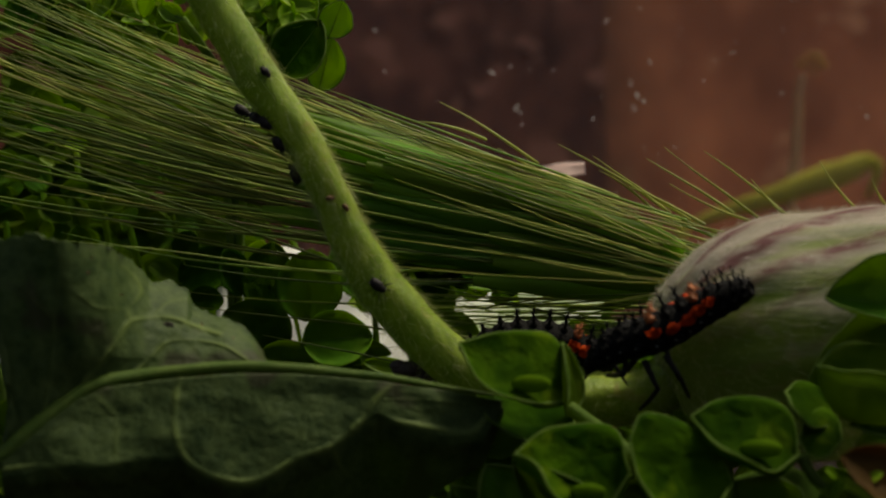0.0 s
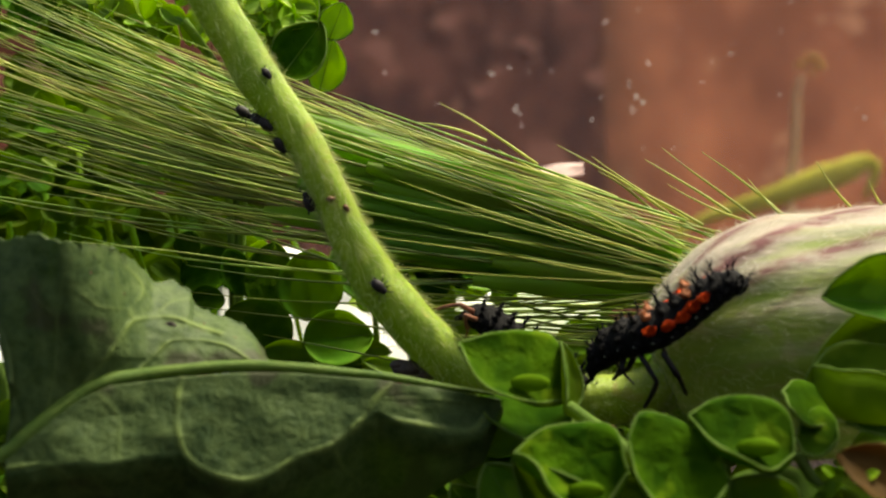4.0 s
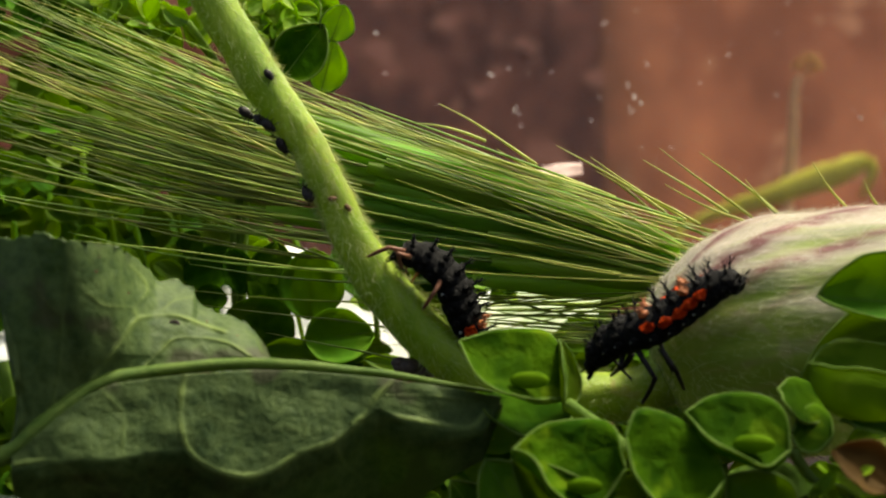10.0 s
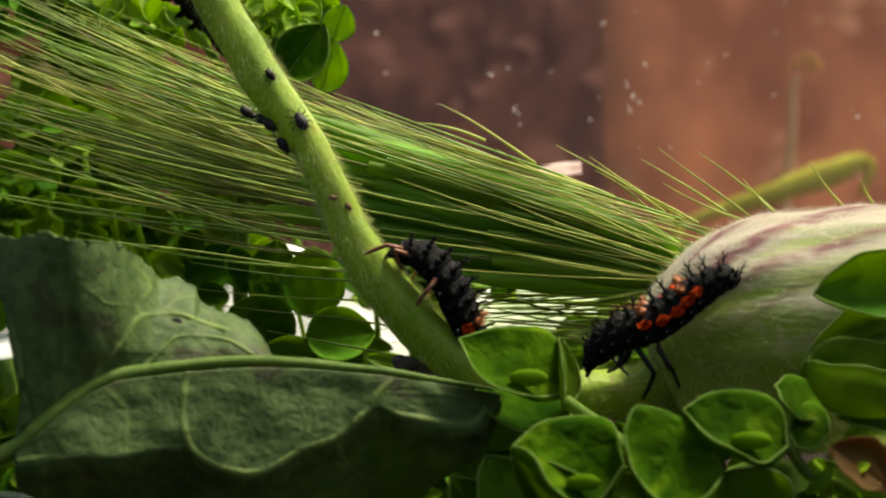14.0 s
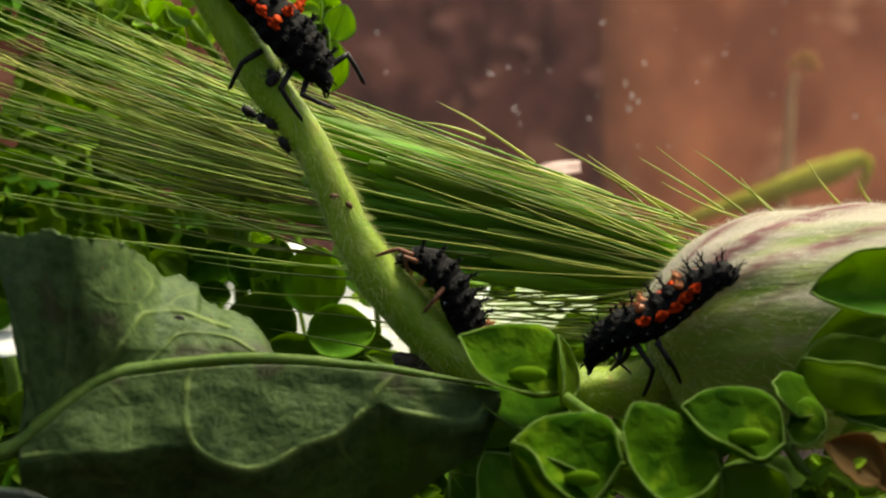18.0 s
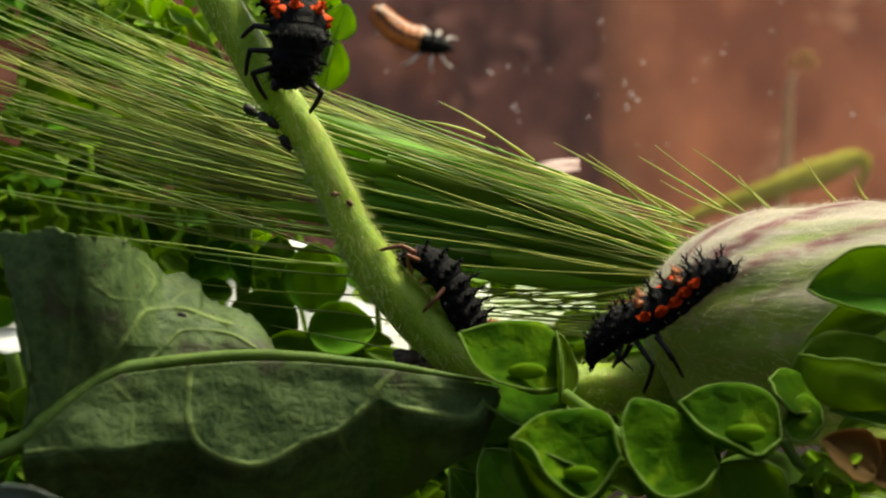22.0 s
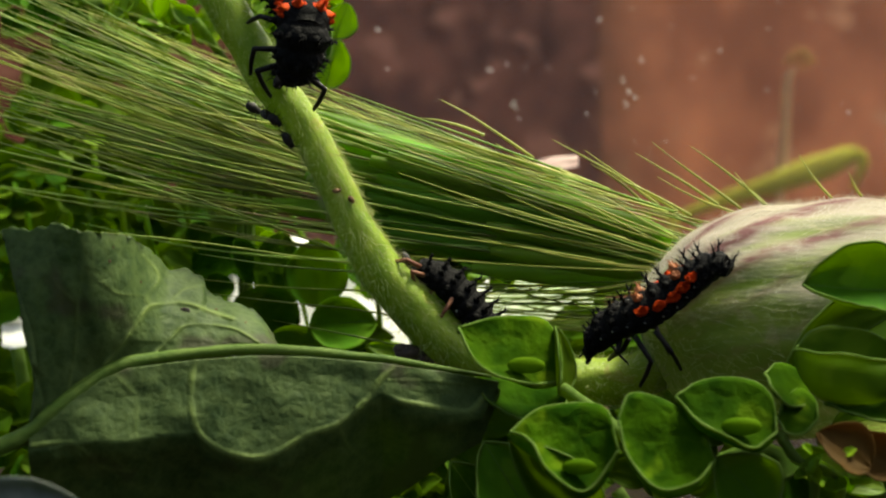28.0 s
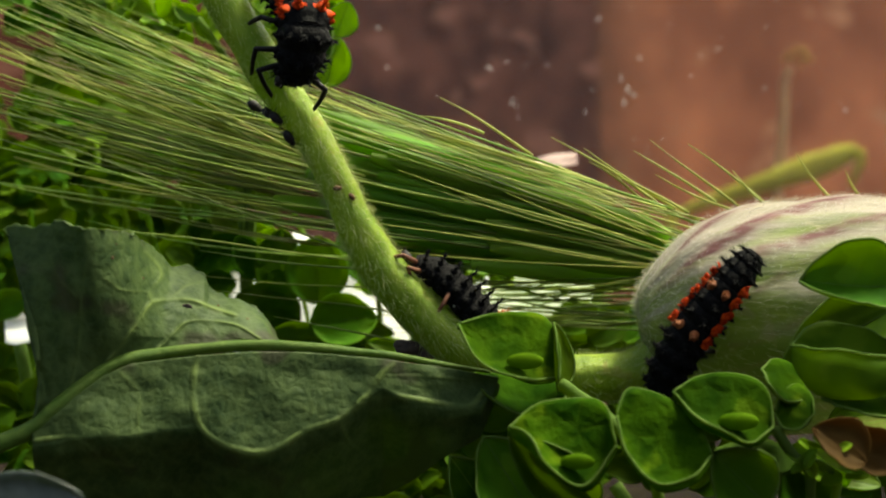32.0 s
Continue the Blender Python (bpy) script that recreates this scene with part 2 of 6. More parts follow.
def sweep(pts, radii, segs=8, n=None, lump=0.0, squash=1.0):
    n = n or 4 * (len(pts) - 1)
    fr = frames_along(spline(pts, n))
    verts, faces = [], []
    for i, (c, t, s, u) in enumerate(fr):
        r = lerp_list(radii, i / n)
        for k in range(segs):
            a = 2 * math.pi * k / segs
            rr = r * (1 + lump * noise.noise((c.x * 0.6 + 5 * math.cos(a), c.y * 0.6 + 5 * math.sin(a), c.z * 0.6)))
            verts.append(c + s * math.cos(a) * rr + u * math.sin(a) * rr * squash)
    for i in range(n):
        for k in range(segs):
            k2 = (k + 1) % segs
            faces.append((i * segs + k, i * segs + k2, (i + 1) * segs + k2, (i + 1) * segs + k))
    faces.append(tuple(reversed(range(segs))))
    faces.append(tuple(range(n * segs, n * segs + segs)))
    return verts, faces


def ball(c, r, segs=10, rings=6):
    verts, faces = [], []
    for i in range(rings + 1):
        th = math.pi * i / rings
        for k in range(segs):
            a = 2 * math.pi * k / segs
            verts.append(Vector((c[0] + r[0] * math.sin(th) * math.cos(a), c[1] + r[1] * math.sin(th) * math.sin(a), c[2] + r[2] * math.cos(th))))
    for i in range(rings):
        for k in range(segs):
            k2 = (k + 1) % segs
            faces.append((i * segs + k, i * segs + k2, (i + 1) * segs + k2, (i + 1) * segs + k))
    return verts, faces


def sheet(grid, thick):
    """A skin of some thickness on a grid of points; the back lies at thick behind the front, along the local normal."""
    nu, nv = len(grid), len(grid[0])
    front, back = [], []
    for i in range(nu):
        for j in range(nv):
            du = grid[min(i + 1, nu - 1)][j] - grid[max(i - 1, 0)][j]
            dv = grid[i][min(j + 1, nv - 1)] - grid[i][max(j - 1, 0)]
            nn = du.cross(dv)
            nn = nn.normalized() if nn.length > 1e-9 else Vector((0, 0, 1))
            front.append(grid[i][j])
            back.append(grid[i][j] - nn * thick)
    verts, faces = front + back, []
    o = nu * nv
    for i in range(nu - 1):
        for j in range(nv - 1):
            a, b, c, d = i * nv + j, (i + 1) * nv + j, (i + 1) * nv + j + 1, i * nv + j + 1
            faces.append((a, b, c, d))
            faces.append((o + d, o + c, o + b, o + a))
    ring = [i * nv for i in range(nu)] + [(nu - 1) * nv + j for j in range(1, nv)]
    ring += [i * nv + nv - 1 for i in range(nu - 2, -1, -1)] + [j for j in range(nv - 2, 0, -1)]
    for a, b in zip(ring, ring[1:] + ring[:1]):
        faces.append((b, a, o + a, o + b))
    return verts, faces


def width_at(u, point):
    return (math.sin(math.pi * min(1, u) ** 0.85) ** 0.60) * (1 - point * u ** 3)


def leaf_grid(length, width, cup=0.25, bend=0.15, point=0.35, wave=0.03, fold=0.0, nu=18, nv=15, seed=0.0):
    """A small leaf: along +x from its base, face up (+z)."""
    grid = []
    for i in range(nu):
        u = 0.004 + 0.994 * i / (nu - 1)
        row = []
        for j in range(nv):
            v = 2 * j / (nv - 1) - 1
            w = width * 0.5 * width_at(u, point) * (1 + 0.07 * noise.noise((u * 5 + seed, 3.0 if v > 0 else 8.0, seed)) + 0.03 * noise.noise((u * 14 + seed, 2.0 if v > 0 else 6.0, seed)))
            z = cup * width * (abs(v) ** 1.7 - 0.3) * math.sin(math.pi * u) * 0.6 + fold * abs(v) * w
            z += -bend * length * (u - 0.3) ** 2
            z += wave * length * noise.noise((u * 3 + seed, v * 2.2, seed * 1.7))
            z -= 0.05 * width * math.exp(-(v / 0.10) ** 2) * (1 - u)
            z += 0.009 * width * (abs(math.sin(9 * u - 3.2 * abs(v))) ** 0.5) * (1 - abs(v)) * 1.5
            z += 0.10 * width * max(0.0, abs(v) - 0.78) / 0.22 * (1 if cup > 0 else -1) * math.sin(math.pi * u) ** 0.5
            row.append(Vector((u * length, v * w, z)))
        grid.append(row)
    return grid


def leaf_shapes(length, width, **kw):
    g = leaf_grid(length, width, **kw)
    blade = sheet(g, 0.05 * min(1.6, width / 3))
    edge = [r[0] for r in g] + [r[-1] for r in reversed(g)]
    rim = sweep(edge, [0.02 * width] * 2, 5, len(edge) * 2, 0.3)
    rib = sweep([r[len(r) // 2] + Vector((0, 0, 0.002 * width)) for r in g], [0.016 * width, 0.005 * width], 5, 14)
    return blade, rim, rib


def basis(at, forward, normal):
    x = Vector(forward).normalized()
    z = Vector(normal)
    z = (z - x * z.dot(x)).normalized()
    y = z.cross(x)
    m = Matrix((x, y, z)).transposed().to_4x4()
    m.translation = Vector(at) * MM
    return m


LEAF_MESHES = {}


def place_leaf(parent, base, tip, normal, width, mat, kind=0, name="leaf", label="", rim=True, cup=0.25, bend=0.15, point=0.35, fold=0.0, stalk=None):
    base, tip = Vector(base), Vector(tip)
    length = (tip - base).length
    key = (round(length, 1), round(width, 1), mat.name, kind, cup, bend, point, fold)
    if key not in LEAF_MESHES:
        shapes = leaf_shapes(length, width, cup=cup, bend=bend, point=point, fold=fold, seed=kind * 3.1 + length)
        LEAF_MESHES[key] = (link_mesh(name, shapes[0], mat), link_mesh("rim", shapes[1], M_RIM), link_mesh("midrib", shapes[2], M_RIM))
    blade, rm, rb = LEAF_MESHES[key]
    ob = tagged(new(name, blade), label)
    ob.parent = parent
    ob.matrix_basis = Matrix.Translation(-parent.location) @ basis(base, tip - base, normal)
    if rim:
        for nm, me in (("rim", rm), ("midrib", rb)):
            r = new(nm, me)
            r.parent = ob
    return ob


def hair_coat(points, length, radius, lean, rise=1.0):
    """Fine hairs as three-sided spikes; points are (place, normal, along)."""
    verts, faces = [], []
    for p, nrm, along in points:
        d = (nrm * rise + along * random.uniform(-lean * 0.3, lean) + Vector((random.gauss(0, 0.25), random.gauss(0, 0.25), random.gauss(0, 0.25)))).normalized()
        ln = length * random.uniform(0.5, 1.25)
        s = d.orthogonal().normalized() * radius
        q = d.cross(s)
        mid = p + d * ln * 0.6 + Vector((0, 0, -0.06 * ln))
        end = p + d * ln + Vector((0, 0, -0.2 * ln)) + along * ln * 0.15
        k = len(verts)
        for c, f in ((p - d * 0.02, 1.0), (mid, 0.7)):
            verts += [c + (s * math.cos(a) + q * math.sin(a)) * f for a in (0, 2.1, 4.2)]
        verts.append(end)
        for a in range(3):
            b = (a + 1) % 3
            faces.append((k + a, k + b, k + 3 + b, k + 3 + a))
            faces.append((k + 3 + a, k + 3 + b, k + 6))
    return verts, faces


# ---- ground and walls ----
FLOOR_Z = -17.0


def slab(x0, x1, y0, y1, z0, z1, step, rough):
    """A block whose faces are slightly uneven."""
    bm = bmesh.new()
    bmesh.ops.create_cube(bm, size=1.0)
    for v in bm.verts:
        v.co = Vector((x0 + (v.co.x + 0.5) * (x1 - x0), y0 + (v.co.y + 0.5) * (y1 - y0), z0 + (v.co.z + 0.5) * (z1 - z0)))
    bmesh.ops.bevel(bm, geom=bm.edges[:], offset=rough * 2.5, segments=3, affect="EDGES")
    bm.verts.index_update()
    out = [v.co.copy() for v in bm.verts], [tuple(v.index for v in f.verts) for f in bm.faces]
    bm.free()
    return out


tagged(part("ground", slab(-1500, 1500, -1500, 1500, FLOOR_Z - 30, FLOOR_Z, 0, 0.1), M_SOIL, smooth=False), "dark brown potting soil under the greens", "ground", kind="structure")
SEAM_X = 14.5
LEAN_DARK, LEAN_LIGHT = 22.5, 22.5                      # the clay walls flare outwards


def flared(shape, lean):
    rot = Matrix.Rotation(radians(-lean), 3, "X")
    foot = Vector((0, 105, FLOOR_Z))
    return [rot @ (Vector(v) - foot) + foot for v in shape[0]], shape[1]


# the terracotta grows darker towards the seam
darken_near(M_CLAY, SEAM_X - 1.5, SEAM_X + 9.0, (0.080, 0.034, 0.017))
tagged(part("wall_north_dark", flared(slab(-190, SEAM_X, 105, 119, FLOOR_Z - 6, 110, 0, 0.03), LEAN_DARK), M_DARKCLAY, smooth=False), "dark purplish-brown clay wall behind the greens", "wall", kind="structure")
tagged(part("wall_north_light", flared(slab(SEAM_X - 0.5, 210, 105.3, 119, FLOOR_Z - 6, 110, 0, 0.03), LEAN_LIGHT), M_CLAY, smooth=False), "reddish terracotta wall behind the greens", "wall", kind="structure")

# unseen slab, added to keep low light off the front of the greens
tagged(part("wall_south", slab(-150, 150, -204, -190, FLOOR_Z - 2, 45, 0, 0.3), M_DARKCLAY, smooth=False), "unseen dark slab added behind the viewer to hold back light", "wall", kind="structure")
PANE_LEAN, PANE_Y = radians(28.0), 30.0


def on_pane(x, h, out=0.0):
    """The place on the front of the leaning pane at x and height h, out millimetres before it."""
    k = h - FLOOR_Z
    return Vector((x, PANE_Y + k * math.tan(PANE_LEAN) - out * math.cos(PANE_LEAN), h + out * math.sin(PANE_LEAN)))


glass = bpy.data.materials.new("clear_glass")
glass.use_nodes = True
gp = glass.node_tree.nodes["Principled BSDF"]
gp.inputs["Transmission Weight"].default_value = 1.0
gp.inputs["Roughness"].default_value = 0.0
gp.inputs["IOR"].default_value = 1.24
gv, gf = [], []
for x in (-10.0, 60.0):
    for h in (FLOOR_Z - 1, 75.0):
        gv += [on_pane(x, h), on_pane(x, h, -1.0)]
gf = [(0, 2, 6, 4), (1, 5, 7, 3), (0, 1, 3, 2), (4, 6, 7, 5), (0, 4, 5, 1), (2, 3, 7, 6)]
pane = tagged(part("glass_pane", (gv, gf), glass, smooth=False), "clear leaning glass pane with specks before the clay wall", "glass", kind="structure")
pane.visible_shadow = False
specks = []
for p, r in (((4.84, 43.81, 9.01), 0.15), ((12.61, 44.23, 9.8), 0.15), ((12.29, 43.83, 9.04), 0.11), ((12.09, 44.72, 10.72), 0.09), ((13.48, 45.57, 12.33), 0.1), ((3.16, 45.15, 11.52), 0.09), ((10.73, 47.02, 15.05), 0.1), ((18.83, 45.84, 12.83), 0.08), ((9.62, 43.47, 8.36), 0.07), ((27.2, 43.55, 8.51), 0.09), ((-4.46, 46.6, 14.27), 0.1), ((5.12, 43.31, 8.06), 0.07), ((14.88, 42.51, 6.56), 0.06)):
    for k in range(4):
        specks.append(ball(Vector(p) + Vector((random.gauss(0, r), 0, random.gauss(0, r))), (r * random.uniform(0.3, 0.8), r * 0.4, r * random.uniform(0.3, 0.8)), 7, 5))
for i in range(46):
    x = random.uniform(-5.5, 29.0)
    r = random.choice((0.03, 0.035, 0.045, 0.06))
    specks.append(ball(on_pane(x * 0.94, random.uniform(-2, 17), 0.02), (r * random.uniform(0.6, 1.4), r * 0.5, r), 6, 4))
tagged(part("pane_specks", joined(specks), M_DROP), "small pale mineral specks stuck on the glass pane", "speck", kind="stuff")

# ---- campion: hairy stem and calyx ----
campion = thing("campion", (1.59, 0, -6.48), "hairy pale-green campion stem with its swollen striped calyx", "plant")
off = campion.location / MM
STEM = [(-12.64, 1.2, 14.43), (-11.73, 1, 12.68), (-9.99, 0.7, 9.79), (-9.11, 0.5, 8.34), (-7.01, 0.2, 5.46), (-6.26, 0, 4.03), (-5.54, 0, 2.6), (-4.91, 0, 1.17), (-4.11, 0, -0.26), (-3.23, 0, -1.69), (-2.06, 0, -3.11), (-0.69, 0.1, -4.6), (0.8, 0.3, -5.84), (2.75, 0.6, -6.85), (5.05, 0.8, -7.44), (7.93, 0.8, -7.55), (9.92, 0.6, -7.34), (11.48, 0.4, -6.62)]
STEM_R = [1.05, 1.06, 1.08, 1.08, 0.93, 0.9, 0.93, 0.98, 1.08, 1.19, 1.22, 1.2, 1.2, 1.2, 1.25, 1.25, 1.25, 1.2]
part("stem", moved(sweep(STEM, STEM_R, 24, 170, 0.09), off), M_STEM, campion, "yellow-green stem covered in short pale hairs")
hp = []
sf = frames_along(spline(STEM, 400))
for i in range(7600):
    k = random.randrange(10, 395)
    c, t, s, u = sf[k]
    a = random.uniform(0, 2 * math.pi)
    nrm = s * math.cos(a) + u * math.sin(a)
    hp.append((c + nrm * lerp_list(STEM_R, k / 400) * 0.97 - off, nrm, t))
tagged(part("stem_hairs", hair_coat(hp, 0.54, 0.0065, 1.6, 0.85), M_STEMHAIR, campion, "fine pale hairs"), kind="stuff")

CAL = [(10.42, 0.8, -4.91), (10.57, 0.8, -4.88), (11.03, 0.8, -4.8), (12.23, 0.8, -4.68), (13.81, 0.8, -4.57), (16.4, 0.8, -4.45), (19.13, 0.8, -4.31), (22.51, 0.8, -4.14), (26.3, 0.8, -3.99)]
CAL_R = [0.25, 1.35, 2.55, 3.95, 5.2, 6.08, 6.2, 6.3, 5.6]
CAL_SMOOTH = [v.x for v in spline([(r, 0, 0) for r in CAL_R], 60)]


def calyx_radius(u, a):
    r = lerp_list(CAL_SMOOTH, u)
    k = lerp_list([0.0, 0.2, 0.7, 1.0, 1.0, 1.0, 1.0], u)
    return r * (1 + 0.010 * k * math.cos(16 * a) + 0.008 * k * math.cos(5 * a + 3 * u))


cf = frames_along(spline(CAL, 60))
cv, cfaces, stripe, under_shade, lit_blush = [], [], [], [], []
SEG = 260
rv = random.Random(3)
# veins: angle round the calyx, width, strength
VEINS = [(radians(q), w, g) for q, w, g in ((206, 0.07, 0.7), (186, 0.065, 0.8), (165, 0.07, 0.85), (143, 0.085, 1.0), (119, 0.06, 0.75), (101, 0.04, 0.3), (80, 0.035, 0.25), (62, 0.035, 0.25))]
VEINS += [(radians(q + rv.uniform(-3, 3)), 0.045, 0.5) for q in range(226, 405, 18)]
for i, (c, t, s, u) in enumerate(cf):
    for k in range(SEG):
        a = 2 * math.pi * k / SEG
        uu = i / 60
        v = 0.0
        for va, vw, vs in VEINS:
            wa = va + 1.5 * max(-0.33, uu - 0.69) + 0.05 * math.sin(11 * uu + 7 * va)
            d = abs((a - wa + math.pi) % (2 * math.pi) - math.pi)
            v = max(v, vs * math.exp(-(d / vw) ** 2))
        rr = calyx_radius(uu, a) * (1 + 0.012 * v)
        cv.append(c + (s * math.cos(a) + u * math.sin(a)) * rr - off)
        stripe.append(max(0.0, v * (0.7 + 1.1 * noise.noise((uu * 26, a * 16, 2.0)))) * min(1.0, max(0.0, (uu - 0.24) * 4)))
        out = s * math.cos(a) + u * math.sin(a)
        # pinkish blotches, also lightened on the sunlit top
        lit_blush.append(min(1.0, max(0.0, 0.10 + 0.95 * out.z - max(0.0, -1.2 * out.z) + 1.0 * noise.noise((uu * 3, a * 5.5 - uu * 2.5, 5.0)) + 0.5 * noise.noise((uu * 9, a * 15, 1.0)))))
        # paints the shade of the underside as dark green
        under_shade.append(min(1.0, max(0.0, 0.5 - 1.7 * out.z)) * min(1.0, max(0.0, 1.5 - 1.0 * uu)))
for i in range(60):
    for k in range(SEG):
        k2 = (k + 1) % SEG
        cfaces.append((i * SEG + k, i * SEG + k2, (i + 1) * SEG + k2, (i + 1) * SEG + k))


def calyx_material():
    """Cream to yellow-green skin with mauve veins and a paler top; the underside's shade is painted dark green, most
    towards the stalk. The masks lie on the mesh.
    """
    m = material("calyx_skin", (0.075, 0.155, 0.012), (0.33, 0.40, 0.085), 0.65, 0.9, (0.7, 0.60, (0.40, 0.39, 0.17)), 0.6, 4, 0.22, (0.22, 1, 1), sheen=0.1, spec=0.15, glow_colour=(0.42, 0.55, 0.12))
    nt = m.node_tree
    b = nt.nodes["Principled BSDF"]
    col = b.inputs["Base Color"].links[0].from_socket
    for name, tone, share in (("lit_blush", (0.40, 0.325, 0.295), 0.85), ("under_shade", (0.030, 0.054, 0.004), 0.95), ("stripe", (0.165, 0.058, 0.072), 1.5)):
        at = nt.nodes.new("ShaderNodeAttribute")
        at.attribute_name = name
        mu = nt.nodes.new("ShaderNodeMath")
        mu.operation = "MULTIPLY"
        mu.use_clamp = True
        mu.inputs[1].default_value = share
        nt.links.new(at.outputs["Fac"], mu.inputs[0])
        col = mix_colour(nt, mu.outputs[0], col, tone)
    nt.links.new(col, b.inputs["Base Color"])
    return m


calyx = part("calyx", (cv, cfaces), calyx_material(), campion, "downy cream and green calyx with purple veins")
for name, vals in (("stripe", stripe), ("under_shade", under_shade), ("lit_blush", lit_blush)):
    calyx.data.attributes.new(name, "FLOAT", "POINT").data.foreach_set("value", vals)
hp = []
for i in range(17000):
    q = random.uniform(4, 56)
    k = int(q)
    c, t, s, u = cf[k]
    c2, t2, s2, u2 = cf[k + 1]
    a = random.uniform(0, 2 * math.pi)
    nrm = (s * math.cos(a) + u * math.sin(a))
    f = q - k
    p = (c + nrm * calyx_radius(k / 60, a)).lerp(c2 + (s2 * math.cos(a) + u2 * math.sin(a)) * calyx_radius((k + 1) / 60, a), f)
    if nrm.z > 0.05 or random.random() < 0.4:
        hp.append((p - off, nrm, t))
tagged(part("calyx_hairs", hair_coat(hp, 0.55, 0.0050, 1.8, 0.6), M_HAIR, calyx, "fine silvery down"), kind="stuff")

# ---- barley ear ----
barley = thing("barley_ear", (14.1, 9, -0.88), "green ear of barley with long bristly awns lying across", "barley")
boff = barley.location / MM
AX0, AX1 = Vector((14.71, 9, -1.18)), Vector((-6.83, 10, 4.75))
part("stalk", moved(sweep([(-6.83, 10, 4.75), (3.52, 9.5, 2.01), AX0, (19.37, 10, -3.63), (26.4, 12, -9.84), (29.58, 16, -16.41)], [0.3, 0.5, 0.6, 0.7, 0.8, 0.8], 8), boff), M_LEMMA, barley)
rb = random.Random(5)


def awn(parent, a, b, sag, r0, mat=None):
    a, b = Vector(a), Vector(b)
    ln = (b - a).length
    wob = [Vector((0, rb.uniform(-1, 1), rb.uniform(-1, 1))) * 0.006 * ln for k in range(2)]
    pts = [a, a.lerp(b, 0.35) + Vector((0, 0, sag * 0.9)) + wob[0], a.lerp(b, 0.7) + Vector((0, 0, sag * 0.8)) + wob[1], b]
    part("awn", moved(sweep(pts, [r0, r0 * 0.85, r0 * 0.6, r0 * 0.2], 5, 12), boff), mat or M_AWN, parent)


def lemma_shape(ln, w):
    verts, faces = [], []
    n, m = 11, 12
    for i in range(n):
        u = i / (n - 1)
        r = w * 0.5 * (math.sin(math.pi * (0.01 + 0.97 * u) ** 0.62) ** 0.8) + 0.02
        for k in range(m):
            a = 2 * math.pi * k / m
            verts.append(Vector((u * ln, r * math.cos(a) * (1 + 0.10 * math.cos(4 * a)), r * 0.75 * math.sin(a) * (1 + 0.10 * math.cos(4 * a)))))
    for i in range(n - 1):
        for k in range(m):
            k2 = (k + 1) % m
            faces.append((i * m + k, i * m + k2, (i + 1) * m + k2, (i + 1) * m + k))
    return verts, faces


LEMMAS = [link_mesh("lemma", lemma_shape(10.0 + 1.2 * k, 1.15 + 0.16 * k), M_LEMMA) for k in range(3)]
# the ear lies under a straight upper edge
TOP_X, TOP_Z, TOP_SLOPE = 13.5, 1.39, 0.372
for i in range(30):
    # the far side of the ear
    a = 0.6 * i / 30
    b = rb.uniform(-1, 1)
    org = AX0.lerp(AX1, a) + Vector((0, rb.uniform(0.5, 4.0), b * (1.3 + 1.4 * (1 - abs(2 * a - 0.8)))))
    ang = radians(13.5 + 6 * b + rb.uniform(-3, 3) + 3 * a)
    d = Vector((-math.cos(ang), rb.uniform(-0.06, 0.06), math.sin(ang)))
    tip = org + d * (9.8 + 1.2 * (i % 3))
    org.z -= max(0.0, tip.z + 1.2 - (TOP_Z + (TOP_X - tip.x) * TOP_SLOPE))
    org.z = min(org.z, TOP_Z + (TOP_X - org.x) * TOP_SLOPE - 2.0)
    ob = new("lemma", LEMMAS[i % 3])
    ob.parent = barley
    ob.matrix_basis = Matrix.Translation(-barley.location) @ basis(org, d, (0, -1, 0.3))
    tip = org + d * (9.8 + 1.2 * (i % 3))
    ln = rb.uniform(11, 24)
    ang2 = ang + radians(rb.uniform(-2, 6))
    end = tip + Vector((-math.cos(ang2), rb.uniform(-0.1, 0.08), math.sin(ang2))) * ln
    end.z = min(end.z, TOP_Z + (TOP_X - end.x) * TOP_SLOPE)
    awn(barley, tip - d * 0.6, end, -rb.uniform(0.0, 0.05) * ln, 0.085)
# the near side: three overlapping rows of plump husks that fan out, each with its awn
HUSKS = [link_mesh("lemma", lemma_shape(1.0, w), M_LEMMA) for w in (0.080, 0.088, 0.096)]
